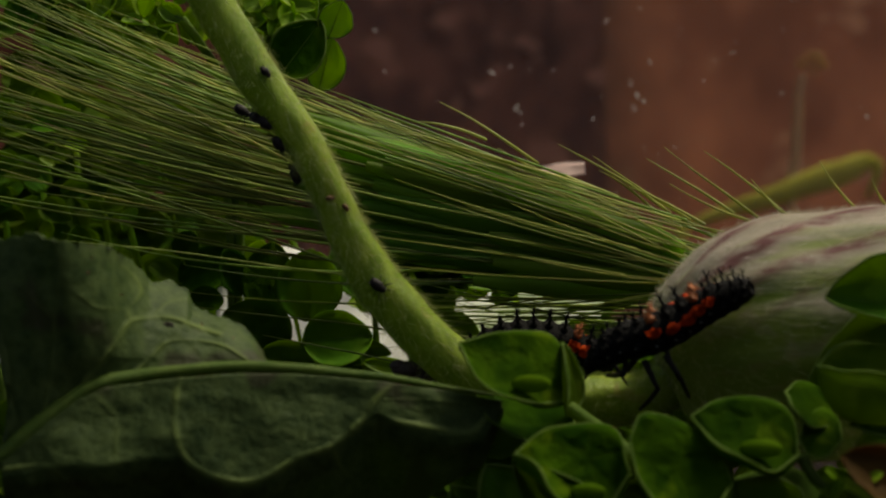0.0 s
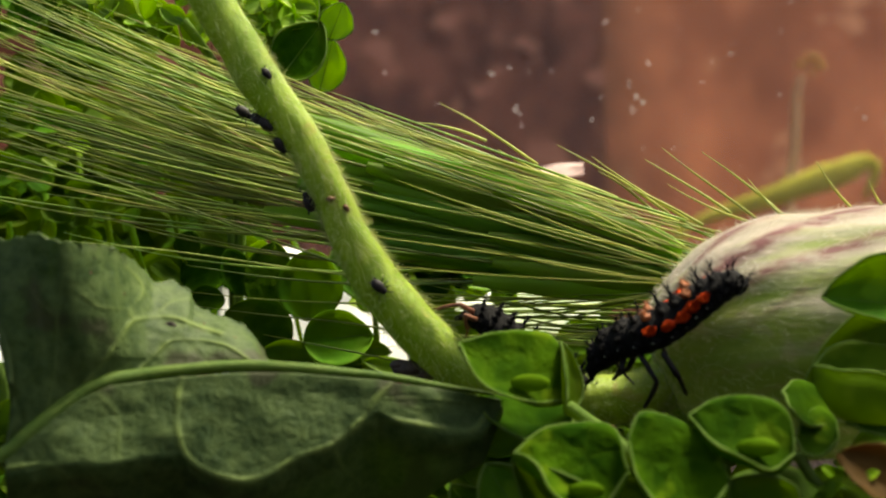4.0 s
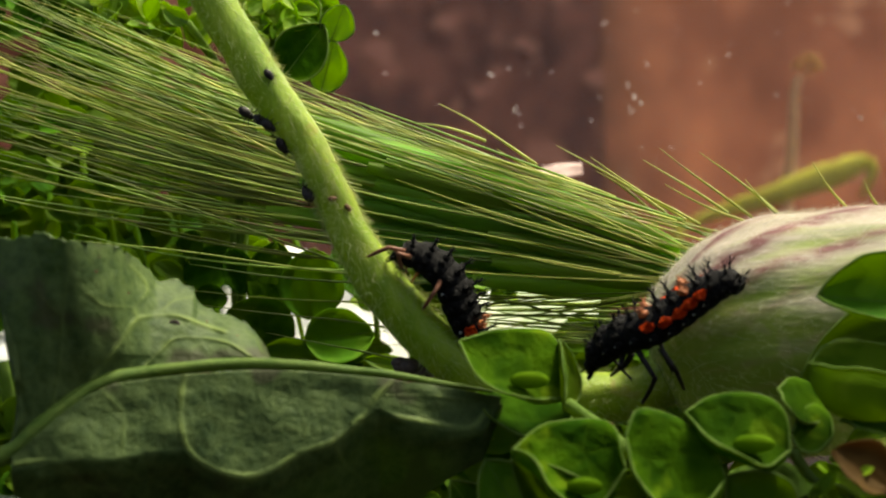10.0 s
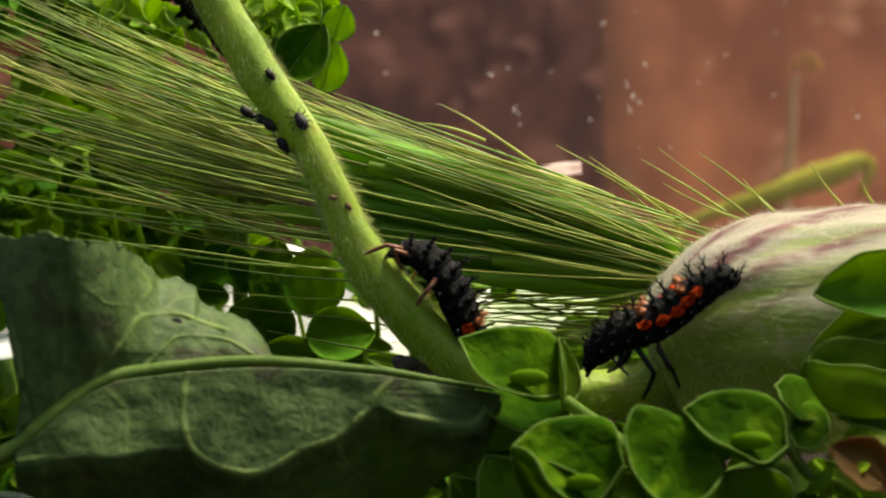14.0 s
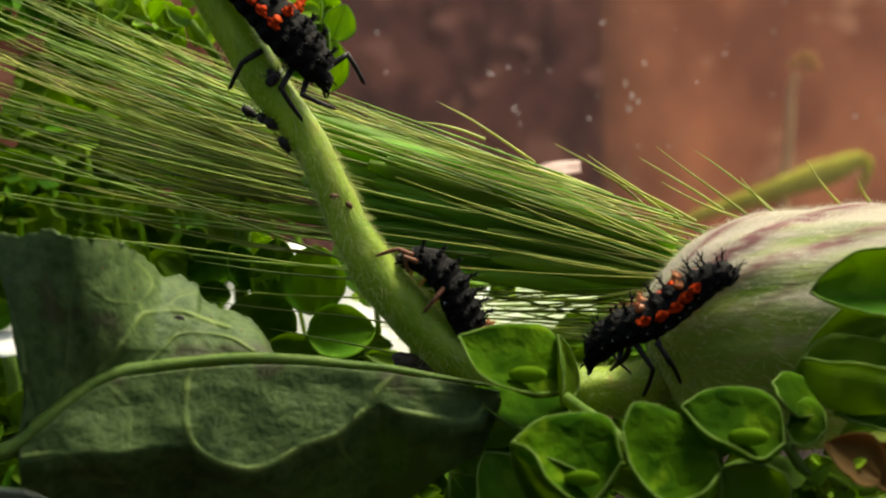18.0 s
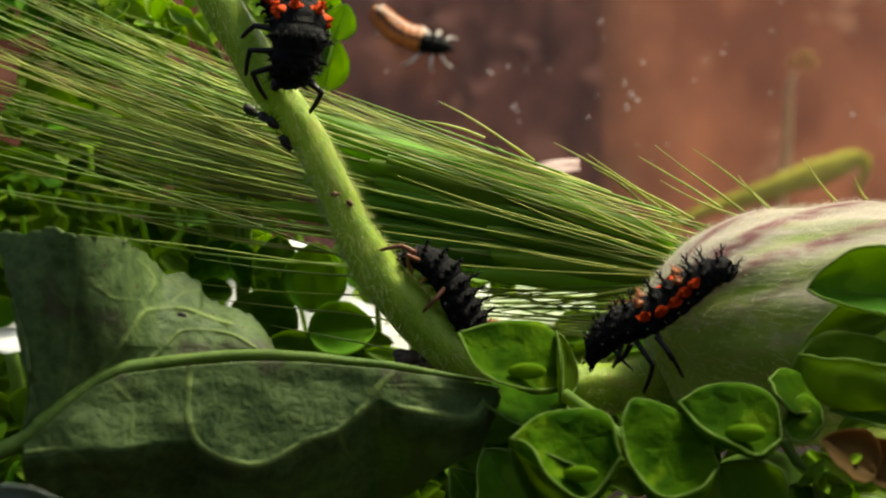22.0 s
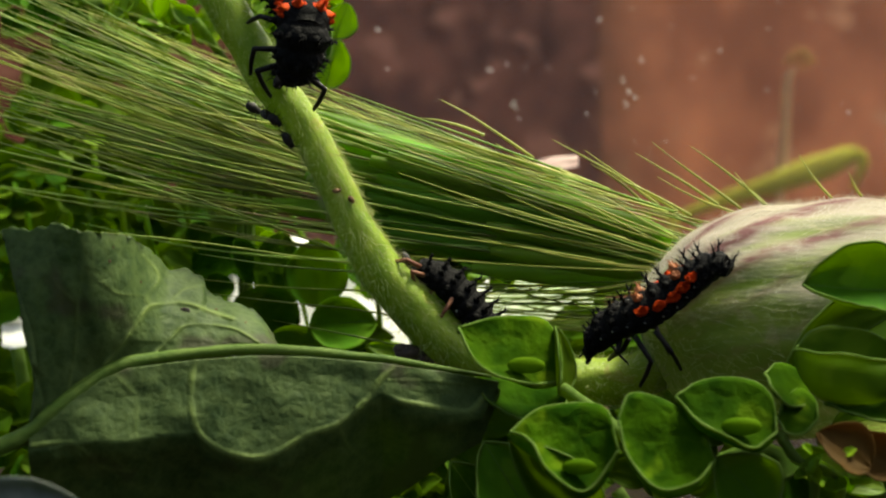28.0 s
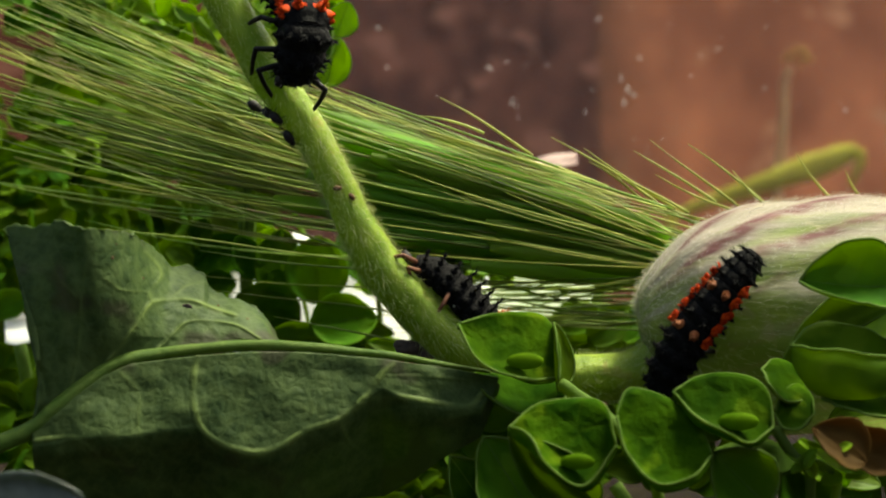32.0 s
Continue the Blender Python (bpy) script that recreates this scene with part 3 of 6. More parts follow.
for base0, base1, tip0, tip1, n in (((13.04, 5.6, 0.39), (12.33, 5.6, -2.16), (2.99, 5.6, 3.23), (2.55, 5.6, -1.51), 9),
                                    ((8.23, 6.6, 1.76), (7.34, 6.6, -0.98), (-2.51, 6.6, 5.34), (-3.1, 6.6, 0.48), 9),
                                    ((2.88, 7.4, 3.48), (1.98, 7.4, 0.48), (-7.16, 7.4, 6.86), (-7.91, 7.4, 2.28), 8)):
    for k in range(n):
        u = (k + rb.uniform(-0.25, 0.25)) / (n - 1)
        a = Vector(base0).lerp(Vector(base1), u) + Vector((rb.uniform(-1.2, 0.6), rb.uniform(-0.5, 0.5), 0))
        b = Vector(tip0).lerp(Vector(tip1), u) + Vector((rb.uniform(-1.5, 1.5), rb.uniform(-0.5, 0.5), rb.uniform(-0.15, 0.15)))
        ob = new("lemma", HUSKS[k % 3])
        ob.parent = barley
        ob.matrix_basis = Matrix.Translation(-barley.location) @ basis(a, b - a, (0, -1, 0.3)) @ Matrix.Scale((b - a).length, 4)
        d = (b - a).normalized()
        end = b + (d + Vector((0, rb.uniform(-0.06, 0.06), rb.uniform(0.0, 0.06)))) * rb.uniform(10, 22)
        end.z = min(end.z, TOP_Z + (TOP_X - end.x) * TOP_SLOPE)
        awn(barley, b - d * 0.8, end, -rb.uniform(0.0, 0.5), 0.09)
for i in range(300):
    # bristles that start along the ear's flank, most of them past its first third
    a = rb.uniform(0.30, 1.15) if i % 6 else rb.uniform(0.0, 0.3)
    b = rb.uniform(-1, 1)
    org = AX0.lerp(AX1, a) + Vector((0, rb.uniform(-1.5, 4.0) - 3.5 * max(0.0, a - 0.7), b * (1.8 + 1.9 * a)))
    deep = rb.random()
    ang = radians(14.5 + 6.5 * b + rb.gauss(0, 5.0) + 5 * a)
    ln = rb.uniform(9, 18 + 10 * min(a, 1))
    end = org + Vector((-math.cos(ang), rb.uniform(-0.08, 0.08), math.sin(ang))) * ln
    if end.z > TOP_Z + (TOP_X - end.x) * TOP_SLOPE:
        continue
    awn(barley, org, end, -rb.uniform(-0.02, 0.05) * ln, 0.04 + 0.06 * deep, M_STRAWAWN if i % 4 == 0 else None)
def stray_awns(ends, r0=0.07, mat=None):
    for a, b in ends:
        awn(barley, a, b, rb.uniform(-0.3, 0.2), r0, mat)


# single bristles: along the upper edge, over the ear, and low before the gaps
stray_awns((((4.95, 6.5, 4.44), (-0.18, 6, 7.63)), ((6.44, 6.5, 3.67), (2.85, 6, 5.23)), ((11.8, 6.5, 1.88), (5.97, 6, 5.44)), ((12.84, 6.5, 1.52), (7.75, 6, 4.84)), ((10.91, 6.5, 2.06), (8.05, 6, 4.1)), ((15.08, 6.5, 1.88), (10.52, 6, 4.69)), ((16.42, 6.5, 1.58), (11.41, 6, 5.29)), ((18.06, 6.5, 1.58), (13.49, 6, 5.08)), ((15.97, 6.5, 1.46), (11.7, 6, 3.39)), ((21.34, 6.5, 2.18), (19.43, 6, 4.6)), ((22.92, 6.5, 2.35), (22.16, 6, 3.65)), ((17.91, 6.5, 1.67), (15.92, 6, 3.65)), ((2.26, 6.5, 5.69), (-1.31, 6, 6.62)), ((3.46, 6.5, 4.5), (-2.5, 6, 6.33)), ((9.12, 6.5, 2.71), (2.55, 6, 5.14)), ((13.59, 6.5, 1.28), (9.39, 6, 3.3))), 0.085, M_STRAWAWN)
stray_awns((((-5.47, 6, 3.3), (-13.85, 5, 7.85)), ((-6.62, 5, 5.93), (-15.77, 5, 7.26)), ((-4.26, 5, 3.28), (-12.67, 5, 5.73))), 0.075, M_STRAWAWN)
stray_awns((((12.13, 5, -1.5), (0.02, 5, 1.21)), ((12.13, 5, -1.74), (1.5, 5, 0.15)), ((12.57, 5, -0.86), (2.3, 5, 2.33)), ((12.13, 5, -1.89), (-2.5, 6, -0.86)),
          ((11.68, 5, -2.18), (6.08, 5, -2.33)), ((11.61, 4, -2.08), (7.36, 4, -2.84)), ((11.02, 4, -1.73), (9.12, 4, -1.67)), ((-0.72, 6, -1.75), (-19.22, 2, 0.46))))
stray_awns((((0.47, 6, -2.94), (-13.28, 7, -2.21)), ((-0.12, 7, -4.75), (-12.98, 7, -2.96)), ((-0.73, 8, -6.29), (-9.45, 8, -4.48)), ((11.68, 5, -2.63), (-4.28, 6, -2.05)),
          ((-4.28, 6, -1.16), (-23.15, 5, 5.93)), ((-2.5, 6, -1.75), (-23.15, 5, 5.2)), ((9.5, 8, -3.58), (-2.55, 9, -3.45)), ((10.1, 8, -4.33), (0.48, 9, -3.6)),
          ((9.5, 8, -3.13), (-0.73, 9, -2.39))))

stray_awns((((12.01, 3.5, -1.08), (1.19, 3.0, 2.21)), ((12.31, 3.5, -0.79), (3.38, 3.0, 2.36)), ((11.87, 3.5, -1.43), (-0.41, 3.0, 1.19)), ((11.58, 3.5, -1.55), (1.49, 3.0, 0.15)), ((12.16, 3.5, -2.05), (7.17, 3.0, -2.91)), ((12.01, 3.5, -1.72), (9.06, 3.0, -1.43)), ((12.16, 3.5, -0.41), (6.29, 3.0, 2.59)), ((12.6, 3.5, 0.03), (7.75, 3.0, 2.8)), ((11.87, 3.5, -0.85), (2.8, 3.0, 0.76)), ((11.14, 3.5, -1.72), (-2.45, 3.0, -0.84)), ((10.7, 3.5, -0.7), (-0.7, 3.0, 2.59)), ((9.82, 3.5, 0.03), (-2.45, 3.0, 3.58)), ((9.24, 3.5, -1.29), (-4.2, 3.0, 0.76)), ((11.58, 3.5, 0.32), (4.25, 3.0, 3.47))), 0.058, M_STRAWAWN)
for k in range(58):
    # bristles that lie along the upper edge
    org = AX0.lerp(AX1, rb.uniform(-0.08, 0.55))
    org = Vector((org.x, rb.uniform(4.0, 7.0), TOP_Z + (TOP_X - org.x) * TOP_SLOPE - rb.uniform(0.1, 2.6)))
    ang = radians(20.4 - rb.uniform(-0.4, 5.5))
    awn(barley, org, org + Vector((-math.cos(ang), rb.uniform(-0.05, 0.05), math.sin(ang))) * rb.uniform(7, 17), -rb.uniform(0.0, 0.3), rb.uniform(0.04, 0.075), M_STRAWAWN if k % 2 else None)
for k in range(18):
    awn(barley, Vector((12.21, 8, -1.77)) + Vector((rb.uniform(-1.5, 0.5), rb.uniform(-2, 2), rb.uniform(-0.6, 0.6))), Vector((0.49, 11, -1.81)) + Vector((rb.uniform(-3, 3), rb.uniform(-3, 3), rb.uniform(-1.6, 0.7))), rb.uniform(-0.5, 0.2), 0.05)
for k in range(13):
    # broader bristles that cross the bright gap
    awn(barley, Vector((12.91, 13, -2.45)) + Vector((0, 0, -0.25 * k)), Vector((1.13, 15, -2.8)) + Vector((rb.uniform(-4, 3), rb.uniform(-2, 2), rb.uniform(-0.4, 0.4) - 0.16 * k)), rb.uniform(-0.6, 0.3), rb.uniform(0.06, 0.11))
for k in range(16):
    # thin bristles low down, before the bright gap
    awn(barley, (12.29, 9, -2.39) if k % 2 else (11.22, 11, -4.57), Vector((-0.75, 12, -3.21)) + Vector((rb.uniform(-6, 2), rb.uniform(-3, 3), 2.4 - 0.30 * k)), rb.uniform(-0.5, 0.2), 0.045)

# ---- large leaf in front ----
big_leaf = thing("large_leaf", (-13.13, -7.6, -5.94), "large grey-green veined leaf with a fleshy midrib", "leaf")
loff = big_leaf.location / MM
RIB = [(-22.08, -12.6, -10.39), (-20.05, -12.2, -9.42), (-19.03, -12, -8.51), (-18.03, -11.6, -7.64), (-16.78, -11, -6.67), (-15.51, -10.5, -6.11), (-13.97, -10, -5.87), (-11.6, -9.6, -5.59), (-9.49, -9.2, -5.47), (-7.1, -8.8, -5.57), (-4.96, -8.4, -5.77), (-2.27, -8, -6.08), (-0.11, -7.4, -6.49), (2.4, -6.6, -6.91)]
MID = [(-20.22, -12.13, -9.5), (-20.01, -12.09, -9.38), (-19.81, -12.05, -9.2), (-19.6, -12.01, -9.02), (-19.4, -11.97, -8.84), (-19.19, -11.93, -8.66), (-18.94, -11.86, -8.43), (-18.35, -11.62, -7.92), (-17.76, -11.36, -7.43), (-17.17, -11.08, -6.97), (-16.57, -10.81, -6.58), (-15.97, -10.58, -6.31), (-15.37, -10.35, -6.09), (-14.76, -10.15, -5.99), (-14.15, -9.96, -5.9), (-13.53, -9.82, -5.82), (-12.91, -9.72, -5.74), (-12.29, -9.61, -5.67), (-11.66, -9.51, -5.6), (-11.04, -9.39, -5.56), (-10.42, -9.27, -5.52), (-9.79, -9.15, -5.49), (-9.16, -9.04, -5.49), (-8.53, -8.94, -5.51), (-7.9, -8.83, -5.54)]
UPPER = [(-20.19, -10.83, -8.72), (-19.96, -11.0, -6.86), (-20.02, -10.96, -5.27), (-20.25, -10.79, -3.29), (-20.91, -10.31, -1.57), (-21.75, -9.71, 0.35), (-20.85, -10.36, 0.45), (-19.44, -11.29, 0.55), (-19.04, -11.51, 0.79), (-18.38, -11.88, 0.66), (-17.53, -12.36, 0.37), (-16.47, -11.4, 0.29), (-15.59, -9.8, 0.16), (-14.88, -7.7, -0.38), (-14.19, -6.44, -1.07), (-13.86, -6.13, -1.53), (-13.03, -5.67, -1.54), (-12.19, -5.87, -2.03), (-11.91, -5.93, -2.58), (-11.21, -6.1, -3.04), (-10.23, -6.33, -3.26), (-9.4, -6.53, -3.8), (-8.84, -6.67, -4.34), (-8.43, -6.77, -5.1), (-8.13, -6.8, -5.59)]
# stations along the lower half: x, depth and height at the midrib, height of the fold, height of the margin
FOLD = [(-20.05, -12.2, -9.74, -10.24, -12.96), (-19.03, -12.0, -8.78, -10.18, -12.98), (-18.03, -11.6, -7.88, -9.89, -13.02), (-16.78, -11.0, -6.91, -9.81, -13.08), (-15.51, -10.5, -6.35, -9.89, -13.12), (-13.97, -10.0, -6.16, -9.6, -13.17), (-12.13, -9.69, -5.96, -9.52, -13.2), (-10.81, -9.45, -5.86, -10.39, -13.22), (-9.49, -9.2, -5.79, -10.76, -13.25), (-8.16, -8.98, -5.8, -10.51, -13.27), (-6.83, -8.75, -5.84, -9.67, -13.29), (-5.23, -8.45, -5.98, -9.13, -13.32), (-3.89, -8.24, -6.13, -8.07, -13.34), (-3.08, -8.12, -6.21, -7.62, -13.35), (-1.73, -7.85, -6.42, -8.3, -12.56), (0.16, -7.31, -6.71, -8.76, -11.11), (1.8, -6.79, -6.98, -8.7, -10.2), (2.76, -6.6, -7.13, -7.43, -7.76)]
# vein lines: places (x, z), half width, strength
UP_VEINS = (([(-16.56, -6.18), (-15.62, -5.06), (-14.96, -4.04), (-14.5, -3.34), (-13.7, -3.18), (-12.63, -3.26), (-11.61, -3.64), (-10.49, -3.99)], 0.13, 1),
         ([(-14.5, -3.34), (-14.66, -2.78), (-14.23, -2.11), (-14.37, -1.53), (-14.96, -0.78)], 0.1, 0.8),
         ([(-14.29, -5.73), (-13.35, -4.79), (-12.82, -4.31), (-11.75, -4.25), (-10.27, -4.52), (-9.2, -5.11)], 0.1, 0.8),
         ([(-18.3, -7.63), (-17.9, -5.32), (-17.77, -3.18), (-17.44, -1.04), (-17.55, 0.03)], 0.1, 0.5),
         ([(-14.66, -2.78), (-15.89, -2.65), (-16.56, -2.11)], 0.08, 0.5),
         ([(-13.7, -3.18), (-12.95, -2.51), (-12.01, -2.38)], 0.08, 0.5),
         ([(-17.77, -3.18), (-18.84, -2.11), (-19.37, -0.78)], 0.08, 0.4),
         ([(-12.82, -4.31), (-12.15, -3.59), (-11.61, -3.64)], 0.07, 0.4))
LOW_VEINS = (([(-12.17, -6.02), (-12.36, -6.87), (-12.36, -7.93), (-12.1, -9.26), (-11.13, -10.2), (-9.42, -10.76), (-8.05, -10.48), (-6.78, -9.67), (-5.19, -9.15), (-3.86, -8.07), (-3.11, -7.0), (-2.52, -6.42)], 0.13, 1),
         ([(-3.86, -8.07), (-2.52, -8.03), (-0.65, -8.38), (1.24, -8.63), (2.0, -7.97)], 0.12, 0.8),
         ([(-5.19, -9.15), (-4.77, -10.28), (-3.86, -11.23)], 0.1, 0.7),
         ([(-6.78, -9.67), (-6.52, -8.52), (-7.05, -7.32), (-7.45, -6.38)], 0.08, 0.3),
         ([(-19.9, -10.03), (-18.14, -9.86), (-17.28, -10.41), (-16.66, -11.06), (-15.4, -11.31)], 0.1, 0.7),
         ([(-15.91, -6.82), (-15.02, -7.89), (-15.02, -9.48), (-14.38, -10.81)], 0.08, 0.5),
         ([(-3.11, -7.0), (-0.65, -7.11), (1.52, -7.33)], 0.08, 0.3))


def vein_field(grid, lines):
    """How near each point of the grid lies to a vein, 0 to 1."""
    pts = np.array([(v.x + loff.x, v.z + loff.z) for row in grid for v in row])
    out = np.zeros(len(pts))
    for line, width, strength in lines:
        way = np.array([(p.x, p.z) for p in spline([(x, 0, z) for x, z in line], 14 * len(line))])
        d = np.sqrt(((pts[:, None, :] - way[None]) ** 2).sum(2).min(1))
        fade = strength * (0.8 + 0.4 * np.sin(pts[:, 0] * 2.1 + pts[:, 1] * 3.3))
        out = np.maximum(out, fade * np.exp(-(d / (width * 0.75)) ** 2))
    return out


def raised(grid, field, high):
    wide = len(grid[0])
    return [[p + Vector((0, -high * field[i * wide + j], 0.3 * high * field[i * wide + j])) for j, p in enumerate(row)] for i, row in enumerate(grid)]


def upper_half(nu, nv):
    a, b = spline(MID, nu), spline(UPPER, nu)
    grid = []
    for i in range(nu + 1):
        row = []
        for j in range(nv + 1):
            v = j / nv
            p = a[i].lerp(b[i], v)
            h = 0.25 * noise.noise(p * 0.25) + 0.09 * noise.noise(p * 0.7) + 0.04 * noise.noise(p * 1.9) + 0.5 * math.sin(math.pi * v)
            p = p + Vector((0.1, -1, 0.15)) * h * min(1.0, v * 6)
            if j == nv:
                p = p + Vector((0.10 * noise.noise(p * 2.3), 0, 0.22 * noise.noise(p * 2.1)))
            row.append(p - loff)
        grid.append(row)
    return grid


def lower_half(nu, nv):
    """It comes forward from the midrib, then folds back under along the scalloped line."""
    f = np.array(FOLD)
    grid = []
    for i in range(nu + 1):
        x = f[0, 0] + (f[-1, 0] - f[0, 0]) * i / nu
        y0, top, crest, foot = [float(np.interp(x, f[:, 0], f[:, k])) for k in (1, 2, 3, 4)]
        row = []
        for j in range(nv + 1):
            v = j / nv
            if v < 0.55:
                z, y = top + (crest - top) * v / 0.55, y0 - 0.3 - 0.26 * (top - crest) * (v / 0.55)
            else:
                w = (v - 0.55) / 0.45
                z, y = crest + (foot - crest) * w, y0 - 0.3 - 0.26 * (top - crest) + 0.75 * (crest - foot) * w - 0.10 * math.sin(math.pi * min(1, w * 3))
            p = Vector((x, y, z))
            h = 0.22 * noise.noise(p * 0.4) + 0.06 * noise.noise(p * 1.1) + 0.02 * noise.noise(p * 2.6)
            row.append(p + Vector((0.05 * h, -h, 0.15 * h)) * min(1.0, v * 8) - loff)
        grid.append(row)
    return grid


def leaf_half(name, grid, lines, label):
    field = vein_field(grid, lines)
    ob = part(name, sheet(raised(grid, field, 0.10), 0.14), M_BIG, big_leaf, label)
    ob.data.attributes.new("vein", "FLOAT", "POINT").data.foreach_set("value", [*field, *field])
    return ob


def veined(mat, tone):
    nt = mat.node_tree
    b = nt.nodes["Principled BSDF"]
    at = nt.nodes.new("ShaderNodeAttribute")
    at.attribute_name = "vein"
    nt.links.new(mix_colour(nt, at.outputs["Fac"], b.inputs["Base Color"].links[0].from_socket, tone), b.inputs["Base Color"])


veined(M_BIG, (0.125, 0.175, 0.042))
g_up, g_lo = upper_half(200, 110), lower_half(260, 90)
up_blade = leaf_half("upper_blade", g_up, UP_VEINS, "broad upper half with toothed margin")
low_blade = leaf_half("lower_blade", g_lo, LOW_VEINS, "drooping lower half with pale vein loops")
part("midrib", moved(sweep(RIB, [0.46, 0.45, 0.44, 0.42, 0.38, 0.36, 0.33, 0.31, 0.30, 0.28, 0.24, 0.20, 0.16, 0.08], 12, 80, 0.14), loff), M_RIB, big_leaf, "fleshy green midrib")


def spot_on(grid, parent, p, r):
    q = Vector(p) - loff
    v = min((w for row in grid for w in row), key=lambda w: (w.x - q.x) ** 2 + (w.z - q.z) ** 2)
    part("blemish", ball((q.x, v.y + 0.02, q.z), (r, 0.035, r * 0.7), 10, 6), M_DEBRIS if r > 0.2 else M_SKIN, parent, "small brown blemish")


for p, r in (((-12.87, -9.5, -3.59), 0.28), ((-16.29, -9.5, -1.07), 0.1), ((-16.16, -9.5, -0.4), 0.07), ((-11.4, -9.5, -3.53), 0.09), ((-9.87, -9.5, -4.17), 0.07), ((-14.96, -9.5, -2.11), 0.07)):
    spot_on(g_up, up_blade, p, r)
for p, r in (((-13.76, -10, -6.93), 0.2), ((-7.65, -10, -7.81), 0.34), ((-16.32, -10, -8.29), 0.22), ((-8.1, -10, -8.77), 0.1), ((-17.17, -10, -7.97), 0.12)):
    spot_on(g_lo, low_blade, p, r)
for p, r in (((-9.14, -10.5, -6.56), 0.2), ((-8.82, -10.5, -6.88), 0.13), ((-9.4, -10.5, -7.01), 0.12), ((-9.06, -10.5, -7.46), 0.09), ((-8.47, -10.5, -6.61), 0.16), ((-9.54, -10.5, -6.48), 0.14)):
    q = Vector(p) - loff
    v = min((w for row in g_lo for w in row), key=lambda w: (w.x - q.x) ** 2 + (w.z - q.z) ** 2)
    part("stain", ball((q.x, v.y + 0.01, q.z), (r, 0.03, r * 0.8), 10, 6), M_PURPLE, low_blade, "purplish spot")
part("petiole", moved(sweep([(-22.08, -12.6, -10.39), (-25.2, -13.4, -11.9), (-34, -22, FLOOR_Z)], [0.46, 0.6, 0.9], 8), loff), M_RIB, big_leaf)

old_leaf = thing("fallen_leaf", (-30, -27, FLOOR_Z), "dull grey-green fallen leaf with a pale edge", "leaf")


# ---- herb sprigs ----
TOCAM = Vector((0, -1, 0))


def sprig(name, base, label):
    s = thing(name, base, label, "herb", "cut herb sprigs")
    return s


def twig(parent, pts, r, mat=None, name="stalk"):
    part(name, moved(sweep(pts, [r, r * 0.8], 6), parent.location / MM), mat or M_RIM, parent)


rl = random.Random(11)


def scatter(parent, n, box, size, mat, lift=1.0, rim=False, name="leaf"):
    """Leaves at random over a box (centre, half sizes); the sizes come in steps so that meshes are shared."""
    c, h = box
    for i in range(n):
        p = Vector([c[k] + rl.uniform(-1, 1) * h[k] for k in range(3)])
        ang = rl.uniform(0, 2 * math.pi)
        ln = rl.choice(size)
        d = Vector((math.cos(ang), rl.uniform(-0.4, 0.4), 0.7 * math.sin(ang) + 0.15)).normalized() * ln
        nrm = Vector((rl.uniform(-0.6, 0.6), -1, rl.uniform(-0.2, 1.0) * lift + 0.25))
        place_leaf(parent, p - d / 2, p + d / 2, nrm, ln * 0.72, mat, i % 2, rim=rim, cup=0.25, bend=0.18, point=0.15)


def bowl_leaf(parent, back, lip, keel, mat, seed):
    """A fleshy leaf cupped like a shell: its far edge and its near lip run from the same base to the same tip, with the keel hanging below the lip."""
    nu, nv = 22, 15
    b, l = spline([Vector(p) for p in back], nu - 1), spline([Vector(p) for p in lip], nu - 1)
    grid = []
    for i in range(nu):
        u = i / (nu - 1)
        arch = math.sin(math.pi * (0.02 + 0.96 * u)) ** 0.6
        row = []
        for j in range(nv):
            v = j / (nv - 1)
            p = b[i].lerp(l[i], v)
            sag = math.sin(math.pi * v ** 1.5)
            p = p + Vector((0, 0.9 * keel * sag * arch * (0.5 - v), -keel * sag * arch))
            p += Vector((0.05, 0.09, 0.06)) * noise.noise((u * 4 + seed, v * 3, seed * 2.3)) * 2.0
            p += Vector((0, 0.03, 0.03)) * noise.noise((u * 13 + seed, v * 9, seed))
            row.append(p)
        grid.append(row)
    o = parent.location / MM
    leaf = part("leaf", moved(sheet(grid, 0.09), o), mat, parent)
    edge = [r[0] for r in grid] + [r[-1] for r in reversed(grid)]
    part("rim", moved(sweep(edge, [0.075, 0.075], 6, len(edge) * 2, 0.3), o), M_RIM, leaf)


front = sprig("herb_sprig", (8, -8, FLOOR_Z), "sprig of fleshy bright-green cupped herb leaves in front of the calyx")
bowl_leaf(front, [(0.79, -7.50, -4.42), (2.62, -6.58, -4.01), (4.82, -6.20, -4.03), (5.90, -6.58, -5.43), (5.86, -7.50, -7.16)], [(0.79, -7.50, -4.42), (1.77, -8.80, -6.21), (3.66, -8.80, -7.13), (5.86, -7.50, -7.16)], 0.94, M_LEAF, 1)
bowl_leaf(front, [(3.21, -12.00, -9.38), (4.66, -11.08, -8.36), (6.79, -10.70, -8.04), (8.09, -11.08, -8.57), (8.51, -12.00, -10.22)], [(3.21, -12.00, -9.38), (4.33, -13.06, -9.75), (5.22, -13.50, -11.15), (6.94, -13.06, -12.10), (8.51, -12.00, -10.22)], 1.53, M_LEAF, 2)
bowl_leaf(front, [(8.45, -13.00, -8.71), (9.14, -12.08, -7.49), (10.96, -11.70, -7.95), (12.37, -12.08, -9.03), (13.07, -13.00, -10.67)], [(8.45, -13.00, -8.71), (8.96, -14.06, -10.59), (10.48, -14.50, -11.97), (12.06, -14.06, -11.62), (13.07, -13.00, -10.67)], 1.53, M_LEAF, 3)
